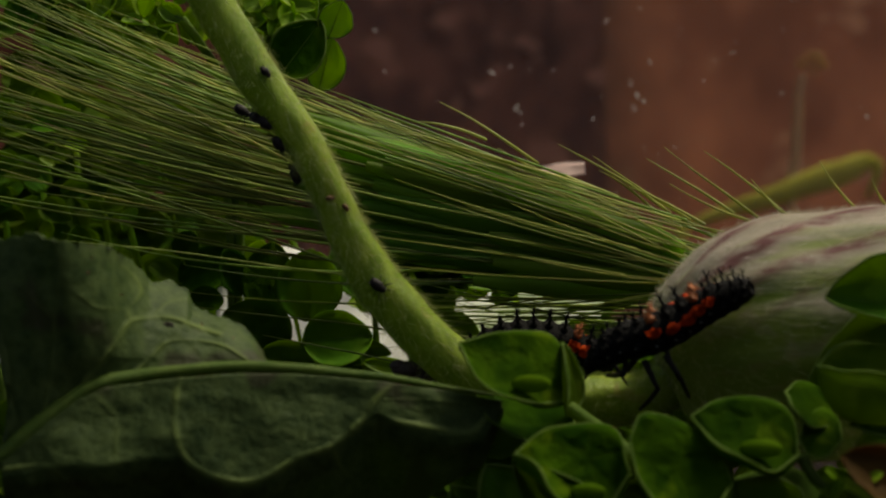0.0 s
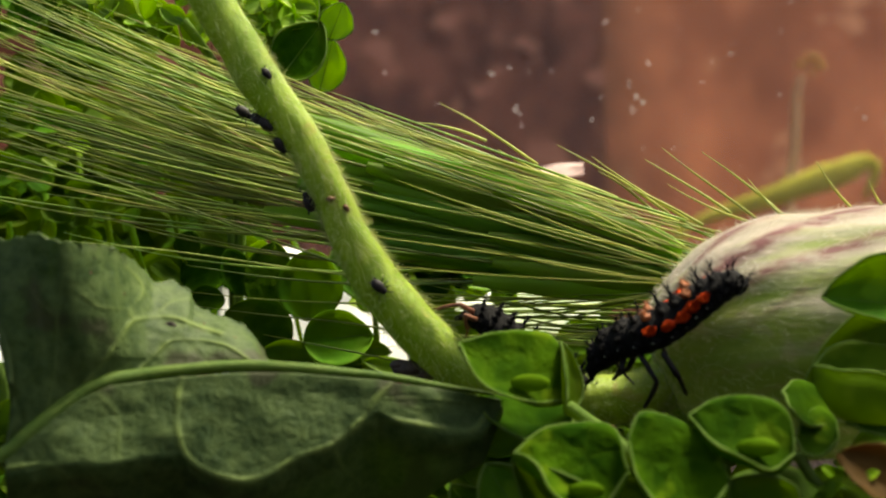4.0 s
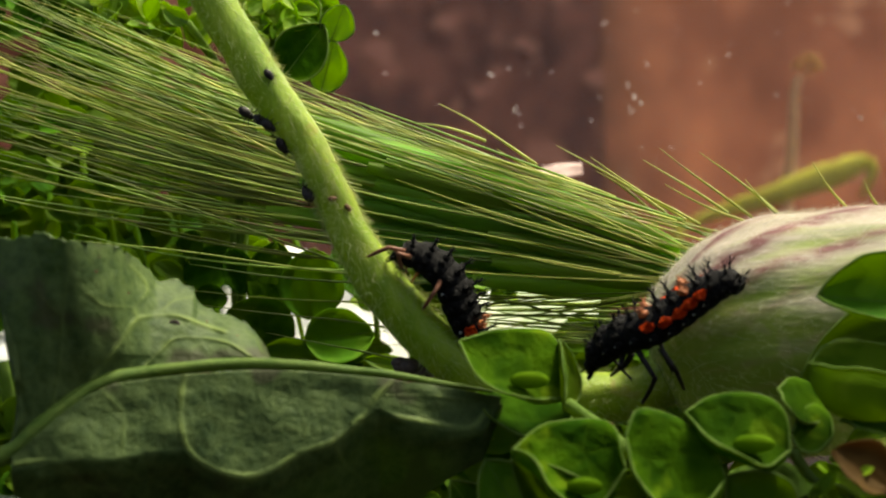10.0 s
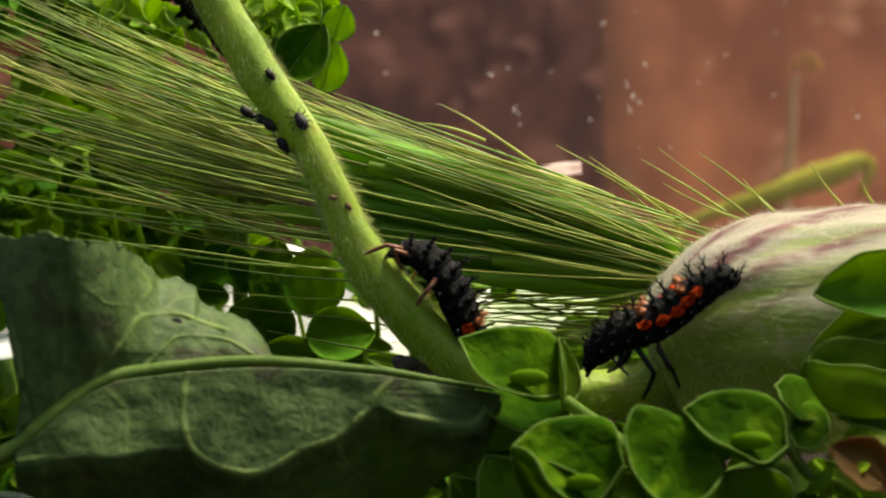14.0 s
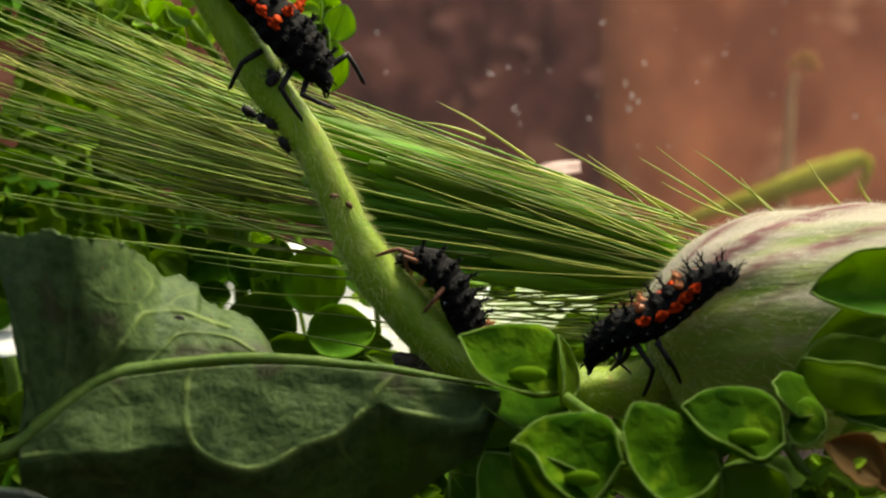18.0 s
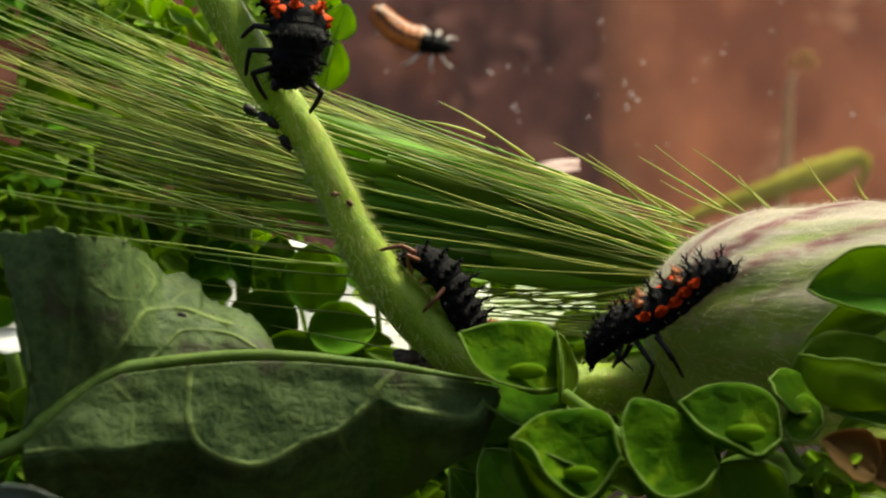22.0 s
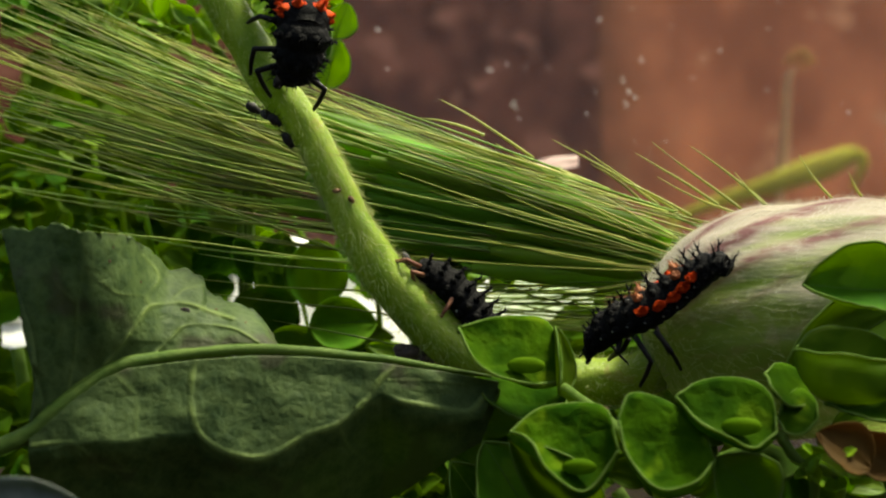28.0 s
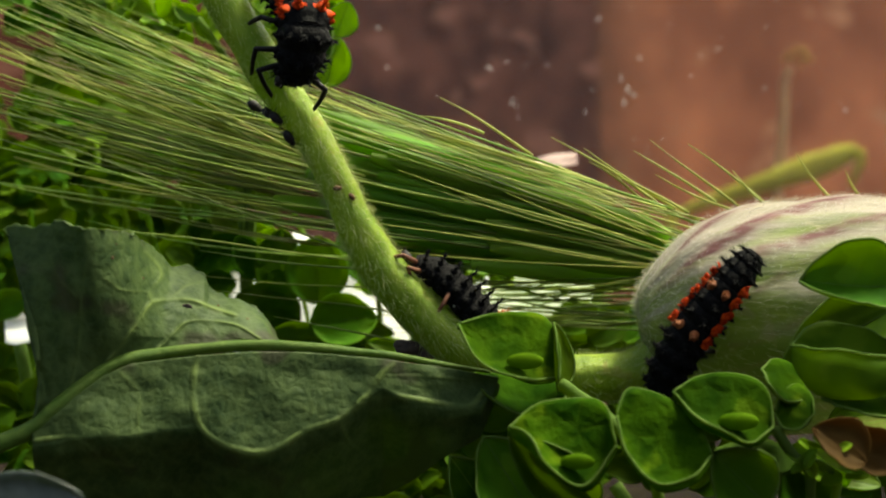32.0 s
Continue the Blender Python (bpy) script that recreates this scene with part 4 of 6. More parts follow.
bowl_leaf(front, [(11.33, -11.60, -7.62), (12.76, -10.68, -6.92), (14.92, -10.30, -6.89), (16.02, -10.68, -7.61), (16.21, -11.60, -9.41)], [(11.33, -11.60, -7.62), (12.32, -12.66, -8.81), (13.71, -13.10, -9.57), (14.93, -12.66, -10.12), (16.21, -11.60, -9.41)], 1.19, M_LEAF, 4)
bowl_leaf(front, [(16.48, -10.00, -8.77), (17.07, -9.08, -7.81), (17.79, -8.70, -7.51), (18.41, -9.08, -8.08), (18.40, -10.00, -8.90)], [(16.48, -10.00, -8.77), (16.80, -11.30, -9.48), (17.59, -11.30, -9.48), (18.40, -10.00, -8.90)], 0.51, M_LEAF, 5)
bowl_leaf(front, [(15.95, -9.00, -6.69), (16.65, -8.08, -6.24), (17.56, -7.70, -6.48), (18.13, -8.08, -7.40), (18.20, -9.00, -8.16)], [(15.95, -9.00, -6.69), (16.17, -10.30, -7.29), (16.92, -10.30, -8.17), (18.20, -9.00, -8.16)], 0.68, M_LEAF, 6)
bowl_leaf(front, [(17.25, -10.40, -5.45), (18.22, -9.48, -4.58), (19.48, -9.10, -4.35), (21.30, -9.48, -4.74), (23.29, -10.40, -5.95)], [(17.25, -10.40, -5.45), (18.10, -11.46, -5.57), (19.88, -11.90, -5.63), (21.79, -11.46, -5.91), (23.29, -10.40, -5.95)], 2.89, M_LEAF_BRIGHT, 7)
# extra dark leaf, added for the shade under the first cupped leaf
bowl_leaf(front, [(1.59, -6.40, -6.81), (2.92, -5.48, -7.13), (4.58, -5.10, -7.53), (5.94, -5.48, -7.54), (6.23, -6.40, -8.31)], [(1.59, -6.40, -6.81), (2.33, -7.70, -8.24), (4.23, -7.70, -9.05), (6.23, -6.40, -8.31)], 0.50, M_LEAF, 11)
bowl_leaf(front, [(13.55, -9.40, -10.74), (14.71, -8.48, -10.38), (16.38, -8.10, -10.30), (17.41, -8.48, -10.75), (17.70, -9.40, -11.49)], [(13.55, -9.40, -10.74), (14.22, -10.70, -11.65), (16.08, -10.70, -11.91), (17.70, -9.40, -11.49)], 0.50, M_LEAF_BRIGHT, 12)
bowl_leaf(front, [(18.75, -10.50, -8.08), (19.95, -9.58, -7.67), (21.34, -9.20, -7.70), (22.62, -9.58, -8.26), (23.00, -10.50, -9.01)], [(18.75, -10.50, -8.08), (19.63, -11.80, -8.40), (21.21, -11.80, -8.79), (23.00, -10.50, -9.01)], 0.40, M_LEAF, 13)
place_leaf(front, (5.96, -7.0, -7.87), (5.9, -6.5, -4.4), (0.95, -0.35, 0.1), 2.6, M_LEAF_BRIGHT, 2, cup=0.1)
place_leaf(front, (7.7, -11.0, -13.32), (3.19, -11.4, -9.8), (-0.5, -0.8, 0.1), 3.0, M_LEAF_BRIGHT, 5)
place_leaf(front, (22.92, -6.0, -3.64), (17.18, -7.0, -6.67), (-0.4, -0.9, 0.3), 3.6, M_LEAF_BRIGHT, 11, cup=0.3)
place_leaf(front, (23.52, -9.0, -2.5), (17.88, -9.4, -2.09), (0.0, -0.85, 0.5), 3.9, M_LEAF_BRIGHT, 12, cup=0.48, bend=0.12, point=0.2)
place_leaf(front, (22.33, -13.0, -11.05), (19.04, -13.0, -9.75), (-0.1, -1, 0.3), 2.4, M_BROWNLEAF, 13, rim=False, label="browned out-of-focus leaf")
place_leaf(front, (15.92, -12.0, -13.23), (13.31, -11.8, -10.62), (0, -1, 0.2), 3.6, M_LEAF_BRIGHT, 14)
place_leaf(front, (2.32, -8.0, -13.87), (0.43, -8.0, -11.11), (0.2, -1, 0.2), 2.6, M_LEAF, 15)
place_leaf(front, (22.06, -8.0, -12.52), (18.27, -8.0, -11.93), (0, -0.7, 0.7), 1.8, M_LIME, 16)
place_leaf(front, (22.76, -7.0, -8.25), (19.49, -7.0, -9.2), (0, -0.7, 0.7), 1.6, M_LIME, 17)
place_leaf(front, (19.22, -9.0, -13.78), (17.13, -8.5, -11.13), (0.1, -1, 0.1), 3.4, M_LEAF_BRIGHT, 18)
place_leaf(front, (4.72, -9.0, -14.31), (2.05, -8.0, -10.09), (0, -1, 0.3), 4.0, M_LEAF_BRIGHT, 19)
place_leaf(front, (20.49, -14, -10.9), (17.97, -14, -9.17), (0.05, -0.8, 0.6), 2.8, M_BROWNLEAF, 61, rim=False, label="browned out-of-focus leaf")
for p, r in (((4.13, -8.20, -6.29), (0.95, 0.5, 0.42)), ((6.57, -12.60, -11.02), (0.85, 0.5, 0.4)), ((14.46, -12.20, -9.08), (1.0, 0.6, 0.45))):
    part("bud", moved(ball(p, (r[0], r[1] * 0.55, r[2]), 14, 10), front.location / MM), M_BUD, front, "pale green swollen bud")
scatter(front, 4, ((18.72, -13.6, -10.05), (1.3, 0.5, 0.35)), (0.7, 0.9), M_LIME, 1.6)
scatter(front, 16, ((19.88, -10, -11.38), (2.2, 1.2, 0.7)), (1.2, 1.6), M_LIME, 1.6)
twig(front, [(5.96, -7, -7.49), (6.68, -7.4, -7.98), (8.48, -9, -9.32), (10.55, -10, -12.24), (11, -9, FLOOR_Z)], 0.35)
twig(front, [(16.43, -11, -9.5), (17.42, -10.5, -10.86), (19.62, -10, -12.24), (18, -9, FLOOR_Z)], 0.3)
twig(front, [(8.43, -12, -12.19), (9.35, -12, -13.64), (11, -10, FLOOR_Z)], 0.35)
twig(front, [(17.62, -10, -10.64), (18.28, -10, -12.24), (18, -9, FLOOR_Z)], 0.3)
twig(front, [(22.28, -10, -6.9), (22.82, -10, -9.57), (24, -9, FLOOR_Z)], 0.4)
twig(front, [(23.52, -9, -2.12), (24.05, -9, -5.61), (22.82, -10, -9.57)], 0.4)

place_leaf(old_leaf, (-21.52, -25, -12.95), (-15.9, -24, -11.9), (0.1, -0.9, 0.35), 4.0, M_OLD, 70, name="blade", cup=0.05, rim=False)
twig(old_leaf, [(-21.52, -25, -12.95), (-23.33, -25.5, -13.37), (-30, -27, FLOOR_Z)], 0.4, M_RIB, "petiole")
middle = sprig("herb_sprig", (-8, 17, FLOOR_Z), "sprig of rounded glossy herb leaves behind the stem")
def round_leaves(rows, first):
    for k, (b, t, w, mt) in enumerate(rows):
        place_leaf(middle, b, t, (rl.uniform(-0.15, 0.2), -1, 0.3), w, mt, k + first, cup=0.1, point=0.05, bend=0.08, rim=False)
        twig(middle, [b, (b[0] * 0.8 - 1, b[1] + 3, -8), (-8, 17, FLOOR_Z)], 0.13, M_LEAF_BRIGHT)


round_leaves((((-9.99, 16, -3.29), (-9.33, 16.5, 0.41), 2.9, M_LEAF), ((-7.26, 15, -3.93), (-7.32, 15.5, 0.03), 3.7, M_LEAF_BRIGHT), ((-8.36, 15, -5), (-12.11, 15.5, -3.5), 3.2, M_LEAF),
             ((-7.63, 14, -5.09), (-3.83, 14.5, -4.73), 3.2, M_LEAF_BRIGHT), ((-14.06, 17, -2.89), (-12.15, 17, -2.83), 1.8, M_LEAF), ((-7, 14, -6.21), (-9.97, 14, -5.59), 1.9, M_LEAF_BRIGHT),
             ((-14.87, 20, -1.91), (-11.4, 20, -0.29), 2.6, M_LEAF), ((-1.85, 14, -6.59), (-4.35, 14, -6.09), 1.0, M_LIME), ((-10.59, 19, -0.93), (-10.11, 19, 0.52), 1.5, M_LIME),
             ((-14.7, 20, -0.45), (-14.22, 20, 1.07), 1.6, M_LEAF)), 30)
round_leaves((((0.51, 19, -3.83), (-2.07, 19, -2.54), 3.4, M_LEAF_BRIGHT), ((2.11, 18, -5.41), (-1.73, 18, -4.61), 3.2, M_LEAF_BRIGHT), ((-3.84, 19, -2.54), (-6.25, 19, 0.03), 2.6, M_LEAF_BRIGHT),
             ((-10.63, 18, -6.37), (-11.01, 18, -4.77), 2.6, M_LEAF_BRIGHT), ((-4.58, 17, -6.81), (-7.13, 17, -5.85), 2.4, M_LEAF), ((-6.37, 18, -5.09), (-5.89, 18, -3.81), 1.5, M_LEAF_BRIGHT),
             ((-8.48, 18.5, -2.69), (-8.73, 18.5, -1.64), 1.1, M_LEAF_BRIGHT), ((-11.08, 19, -2.54), (-12.2, 19, 0.03), 2.0, M_LEAF), ((-3.97, 18, -1.25), (-2.05, 18, -3.17), 2.6, M_LEAF_BRIGHT)), 40)

left_back = sprig("herb_sprig", (-24, 26, FLOOR_Z), "dense tangle of small bright-green herb leaves behind the barley")
scatter(left_back, 110, ((-21.38, 27, 3.07), (11, 4.5, 5.5)), (1.6, 2.2, 2.8), M_LEAF_BRIGHT)
scatter(left_back, 70, ((-21.13, 25, 3.37), (11, 3.5, 5)), (1.4, 1.8, 2.2), M_LEAF_BRIGHT)
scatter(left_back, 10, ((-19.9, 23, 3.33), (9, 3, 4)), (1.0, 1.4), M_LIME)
scatter(left_back, 40, ((-25.32, 17, -11.2), (2.6, 3, 3.0)), (2.2, 2.8), M_LEAF_BRIGHT)
scatter(left_back, 50, ((-21.68, 24, -4.94), (7, 3, 4)), (2.2, 2.8), M_LEAF_BRIGHT)
scatter(left_back, 150, ((-25.0, 38, -0.32), (13.5, 3.5, 8.5)), (3.6, 4.4), M_LEAF_BRIGHT)
scatter(left_back, 70, ((-26.36, 36, 13.5), (8, 3, 5)), (2.4, 3.0), M_LEAF_BRIGHT)
scatter(left_back, 60, ((-17.0, 18, -13.0), (9, 3, 3)), (2.6, 3.2), M_LEAF_BRIGHT)
for k in range(14):
    x = -30 + 2.2 * k
    twig(left_back, [(x * 0.8 - 3, 26 + rl.uniform(-3, 3), 4 + rl.uniform(-3, 3)), (x * 0.9, 27, -6), (-24 + 0.6 * k, 26, FLOOR_Z)], 0.18, M_LEAF_BRIGHT)

behind = sprig("herb_sprig", (8, 34, FLOOR_Z), "shaded herb leaves in the depth of the heap")
scatter(behind, 60, ((0.55, 32, -4.0), (16, 2.5, 2.6)), (2.4, 3.0), M_LEAF_BRIGHT)
scatter(behind, 90, ((11.84, 20, -9.68), (22, 4, 5)), (2.6, 3.2), M_LEAF_BRIGHT)
scatter(behind, 110, ((15.2, 11, -11.01), (14, 2.5, 3.6)), (2.6, 3.2), M_LEAF_BRIGHT)
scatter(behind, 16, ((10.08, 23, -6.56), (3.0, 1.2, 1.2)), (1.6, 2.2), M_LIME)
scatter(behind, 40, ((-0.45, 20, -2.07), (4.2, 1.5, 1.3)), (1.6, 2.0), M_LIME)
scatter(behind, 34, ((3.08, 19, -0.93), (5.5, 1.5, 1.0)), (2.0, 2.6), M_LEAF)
scatter(behind, 60, ((-5.0, 14, -14.2), (10, 3, 2.4)), (2.6, 3.2), M_LEAF_BRIGHT)
for k in range(8):
    twig(behind, [(-8 + 4 * k, 32, 0), (-4 + 3.4 * k, 33, -8), (8, 34, FLOOR_Z)], 0.18, M_LEAF_BRIGHT)

top = sprig("herb_sprig", (-12, 22, FLOOR_Z), "backlit yellow-green herb sprig rising behind the barley")
place_leaf(top, (-8.77, 12, 9.35), (-6.57, 12.5, 12.35), (0.1, -1, 0.2), 3.0, M_LEAF, 41, cup=0.2, point=0.3)
place_leaf(top, (-6.71, 13, 8.57), (-5.97, 13, 11.45), (0.3, -1, 0.2), 2.1, M_LIME, 42, cup=0.25, point=0.1)
place_leaf(top, (-6.18, 13, 11.45), (-5.41, 13, 13.44), (0.2, -1, 0.3), 1.9, M_LIME, 43, cup=0.25, point=0.1)
place_leaf(top, (-8.25, 14, 11.9), (-7, 14, 13.93), (0.1, -1, 0.5), 2.0, M_LIME, 44, cup=0.25, point=0.1)
place_leaf(top, (-9.87, 15, 11.66), (-8.61, 15, 13.86), (0.1, -1, 0.5), 2.0, M_LIME, 45, cup=0.25, point=0.1)
scatter(top, 34, ((-8.85, 13.5, 12.33), (2.0, 0.8, 1.6)), (1.2, 1.6), M_LIME, 1.6)
scatter(top, 30, ((-8.4, 17, 14.03), (2.4, 2, 1.8)), (1.4, 1.8), M_LIME, 1.6)
scatter(top, 26, ((-9.71, 15, 12.29), (2.2, 1.2, 1.5)), (1.2, 1.6), M_LIME, 1.6)
scatter(top, 44, ((-15.81, 18, 13.79), (4.0, 2, 2.0)), (1.6, 2.0), M_LIME, 1.6)
scatter(top, 22, ((-21.5, 20, 14.6), (4.5, 2, 1.6)), (1.6, 2.0), M_LEAF)
for q in (((-7, 14, 10.03), (-8.93, 15, 11.97), (-11.47, 20, 5.86)), ((-15.4, 17, 12.75), (-13.97, 17, 12.12), (-11.79, 20, 5.86)), ((-7.72, 16, 14.57), (-8.98, 16, 11.1), (-11.14, 20, 5.21)), ((-21.38, 19, 14.19), (-16.77, 18, 12.19), (-12.44, 20, 5.86))):
    twig(top, [*q, (-12, 22, FLOOR_Z)], 0.28)

# ---- pale scraps in the gaps: white sheets added for window light, and a pink petal ----
def scrap(name, pts_low, pts_top, mat, label, category):
    ob = thing(name, pts_low[0], label, category)
    o = ob.location / MM
    a, b = spline(pts_low, 20), spline(pts_top, 20)
    grid = [[a[i].lerp(b[i], j / 10) + Vector((0, 0.5 * noise.noise(a[i] * 0.3 + b[i] * j * 0.02), 0)) - o for j in range(11)] for i in range(21)]
    part("blade", sheet(grid, 0.12), mat, ob)
    foot = Vector(pts_low[1])
    part("stalk", moved(sweep([foot, foot + Vector((0.5, 0.5, -4)), (foot.x, foot.y + 2, FLOOR_Z)], [0.4, 0.4], 6), o), M_RIM, ob)


scrap("white_petal", [(-13, 21, -7.13), (-7.6, 20.5, -7.27), (-1.93, 21, -6.97)], [(-13.14, 26, -1.64), (-9.24, 27, 0.17), (-2.31, 25.5, -2.64)], M_WINDOWWHITE, "large white sheet standing in for window light behind the leaves", "petal")
scrap("white_petal", [(0.52, 21, -4.69), (3.78, 21, -4.85), (8.66, 21, -4.92)], [(0.2, 25, -2.63), (3.87, 25, -2.37), (9.31, 24, -2.95)], M_WINDOWPALE, "crumpled greenish-white sheet standing in for window light behind the awns", "petal")
scrap("white_petal", [(-25.81, 17.5, -6.16), (-24.87, 17, -6.33), (-24.18, 17.5, -6.03)], [(-26.58, 22.5, -4.83), (-25.7, 23, -4.71), (-25.06, 22.5, -4.89)], M_WINDOWWHITE, "small white sheet standing in for window light behind the large leaf", "petal")
scrap("pink_petal", [(5.99, 34, 4.66), (7.17, 33, 4.5), (8.68, 34, 4.73)], [(6.16, 36, 5.15), (7.29, 36, 5.35), (8.71, 36, 5.4)], M_PINK, "pale pink fallen petal lit by the sun", "petal")

# ---- blurred plants before the wall ----
far_leaf = thing("grass_blade", (23.61, 95, FLOOR_Z), "broad yellow-green grass blade with a drooping tip", "grass")
gb = far_leaf.location / MM
part("blade", moved(sweep([(19.64, 95, 2.00), (23.14, 95, 3.31), (26.40, 95, 4.39), (30.15, 95, 5.64), (32.94, 95, 6.63), (35.27, 95, 7.61)], [0.28, 0.55, 0.83, 1.0, 1.1, 0.45], 10, 40, 0.25, 0.3), gb), M_STRAW, far_leaf, "yellow-green blade")
part("tip", moved(sweep([(35.27, 95, 7.56), (35.56, 95, 6.58), (34.71, 95, 4.48)], [0.5, 0.47, 0.22], 8), gb), M_STRAW, far_leaf, "drooping tip")
part("sheath", moved(sweep([(23.61, 95, FLOOR_Z), (21.28, 95, -9.29), (19.41, 95, 0.51), (19.97, 95, 2.10)], [0.8, 0.66, 0.55, 0.45], 8), gb), M_STRAW, far_leaf)
far_stalk = thing("dry_flower", (29.0, 98, FLOOR_Z), "dried pale stalk with a yellowish flower head", "flower")
fo = far_stalk.location / MM
part("stalk", moved(sweep([(29.0, 98, FLOOR_Z), (29.0, 98, -5.62), (28.91, 98, 1.94), (28.81, 98, 5.24), (29.19, 98, 8.08), (29.38, 98, 10.91), (29.47, 98, 13.27), (29.94, 98, 14.78)], [0.45, 0.42, 0.42, 0.36, 0.25], 8, 40), fo), material("dry_stalk", (0.58, 0.40, 0.22), (0.70, 0.50, 0.28), 0.8, spec=0.1, passes=0.4, glow_colour=(0.7, 0.45, 0.25)), far_stalk)
petals = []
for k in range(9):
    a = 2 * math.pi * k / 9
    c = Vector((30.61, 98, 15.73)) - fo
    petals.append(ball((c.x + (0.45 + 0.3 * (k % 3)) * math.cos(a), c.y - 0.2, c.z + (0.4 + 0.35 * (k % 2)) * math.sin(a)), (0.20 + 0.11 * (k % 3), 0.2, 0.32 - 0.09 * (k % 2)), 7, 5))
part("flower_head", joined(petals), material("dry_petal", (0.40, 0.24, 0.10), (0.48, 0.30, 0.13), 0.8, spec=0.05, passes=0.5, glow_colour=(0.8, 0.6, 0.15)), far_stalk, "faded yellow flower head")

# ---- ladybird larvae ----
SEG_R = [0.58, 0.86, 1.03, 1.12, 1.14, 1.15, 1.14, 1.10, 1.05, 0.99, 0.90, 0.76, 0.58]
SEG_X = [0.0, 0.62, 1.40, 2.25, 3.10, 3.92, 4.72, 5.50, 6.25, 6.98, 7.66, 8.26, 8.74]


def scolus_shape(r, h, stout=1.0):
    """A branched spine on a wart, along +z from the surface."""
    s = [ball((0, 0, 0), (0.20 * r, 0.20 * r, 0.15 * r), 8, 5)]
    s.append(sweep([(0, 0, -0.02), (0.02, 0, h * 0.5), (0, 0.03, h)], [0.10 * r * stout, 0.055 * r * stout, 0.006], 6, 5))
    for k in range(5):
        a = 1.257 * k + 0.4
        z = h * (0.26 + 0.08 * k)
        s.append(sweep([(0, 0, z), (0.20 * h * math.cos(a), 0.20 * h * math.sin(a), z + 0.18 * h), (0.36 * h * math.cos(a), 0.36 * h * math.sin(a), z + 0.44 * h)], [0.034 * r, 0.022 * r, 0.004], 4, 3))
    return joined(s)


def segment_shape(r, ln, plate):
    verts, faces = [], []
    n, m = 7, 20
    for i in range(n):
        x = -1 + 2 * i / (n - 1)
        e = (1 - 0.28 * abs(x) ** 2.6)
        for k in range(m):
            a = 2 * math.pi * k / m
            rr = r * e * (1 + 0.05 * math.cos(6 * a) * (1 - x * x) + 0.05 * noise.noise((x * 2, a * 2, r * 7)))
            y, z = math.sin(a) * rr, math.cos(a) * rr * 0.94
            if z < 0:
                z *= 0.82
            verts.append(Vector((x * ln, y, z)))
    for i in range(n - 1):
        for k in range(m):
            k2 = (k + 1) % m
            faces.append((i * m + k, i * m + k2, (i + 1) * m + k2, (i + 1) * m + k))
    faces.append(tuple(range(m)))
    faces.append(tuple(reversed(range((n - 1) * m, n * m))))
    shapes = [(verts, faces)]
    if plate:
        for sgn in (-1, 1):
            shapes.append(ball((0, sgn * r * 0.38, r * 0.70), (ln * 0.75, r * 0.33, r * 0.20), 10, 6))
    return joined(shapes)


def wart_shape(r, long, wide, high):
    """A ragged raised mark drawn out into short spikes, along +z from the surface; it stretches along x."""
    rw = random.Random(int(1000 * (r + long + wide)))
    verts, faces = ball((0, 0, 0), (long, wide, high), 14, 9)
    out = []
    for k, v in enumerate(verts):
        row = k // 14
        f = 1 + 0.25 * rw.uniform(-1, 1)
        up = high * rw.uniform(1.0, 2.6) if 1 <= row <= 4 and rw.random() < 0.3 else 0.0
        out.append(Vector((v.x * f + up * v.x * 0.8, v.y * f + up * v.y * 0.8, v.z * (1 + 0.2 * rw.uniform(-1, 1)) + up)) if 0 < row < 9 else v)
    return out, faces


def head_shape(r):
    s = [ball((0.1, 0, -0.05), (0.55, 0.52, 0.42), 12, 8), ball((0.5, 0, -0.22), (0.25, 0.30, 0.22), 10, 6)]
    for sgn in (-1, 1):
        s.append(sweep([(0.55, sgn * 0.16, -0.3), (0.78, sgn * 0.20, -0.40), (0.92, sgn * 0.06, -0.50)], [0.09, 0.07, 0.02], 6, 6))
        s.append(sweep([(0.40, sgn * 0.36, 0.0), (0.62, sgn * 0.48, 0.05), (0.78, sgn * 0.52, 0.0)], [0.05, 0.04, 0.02], 5, 5))
        s.append(ball((0.35, sgn * 0.36, 0.16), (0.08, 0.08, 0.08), 6, 4))
    return joined(s)


def leg_shape(sgn, lean, spread, drop, reach):
    hip, knee, ankle = (0.0, sgn * 0.60, -0.40), (0.75 * lean, sgn * (0.75 + spread), -0.4 - 0.65 * drop), (0.80 * lean + reach, sgn * (0.80 + 1.15 * spread), -0.4 - 2.15 * drop)
    mid = [(p + q) / 2 for p, q in zip(knee, ankle)]
    return joined([sweep([hip, knee], [0.17, 0.13], 8, 4), ball(knee, (0.14, 0.14, 0.14), 8, 5), sweep([knee, (mid[0] + 0.05, mid[1], mid[2]), ankle], [0.125, 0.11, 0.07], 8, 6),
                   sweep([ankle, (ankle[0] + 0.10, ankle[1], ankle[2] - 0.16)], [0.06, 0.02], 5, 3)])


def spine_poses(pts, up, scale):
    c = spline(pts, 60)
    d = [0.0]
    for a, b in zip(c, c[1:]):
        d.append(d[-1] + (b - a).length)
    up = Vector(up)
    out = []
    for x in SEG_X:
        x *= scale
        if x >= d[-1]:
            p, t = c[-1] + (c[-1] - c[-2]).normalized() * (x - d[-1]), (c[-2] - c[-1])
        else:
            k = max(i for i in range(len(d)) if d[i] <= x)
            f = (x - d[k]) / max(1e-6, d[k + 1] - d[k])
            p = c[k].lerp(c[k + 1], f)
            t = c[max(k - 2, 0)] - c[min(k + 3, 60)]
        out.append(basis(p, t, up))
    return out


SCOLUS = {}


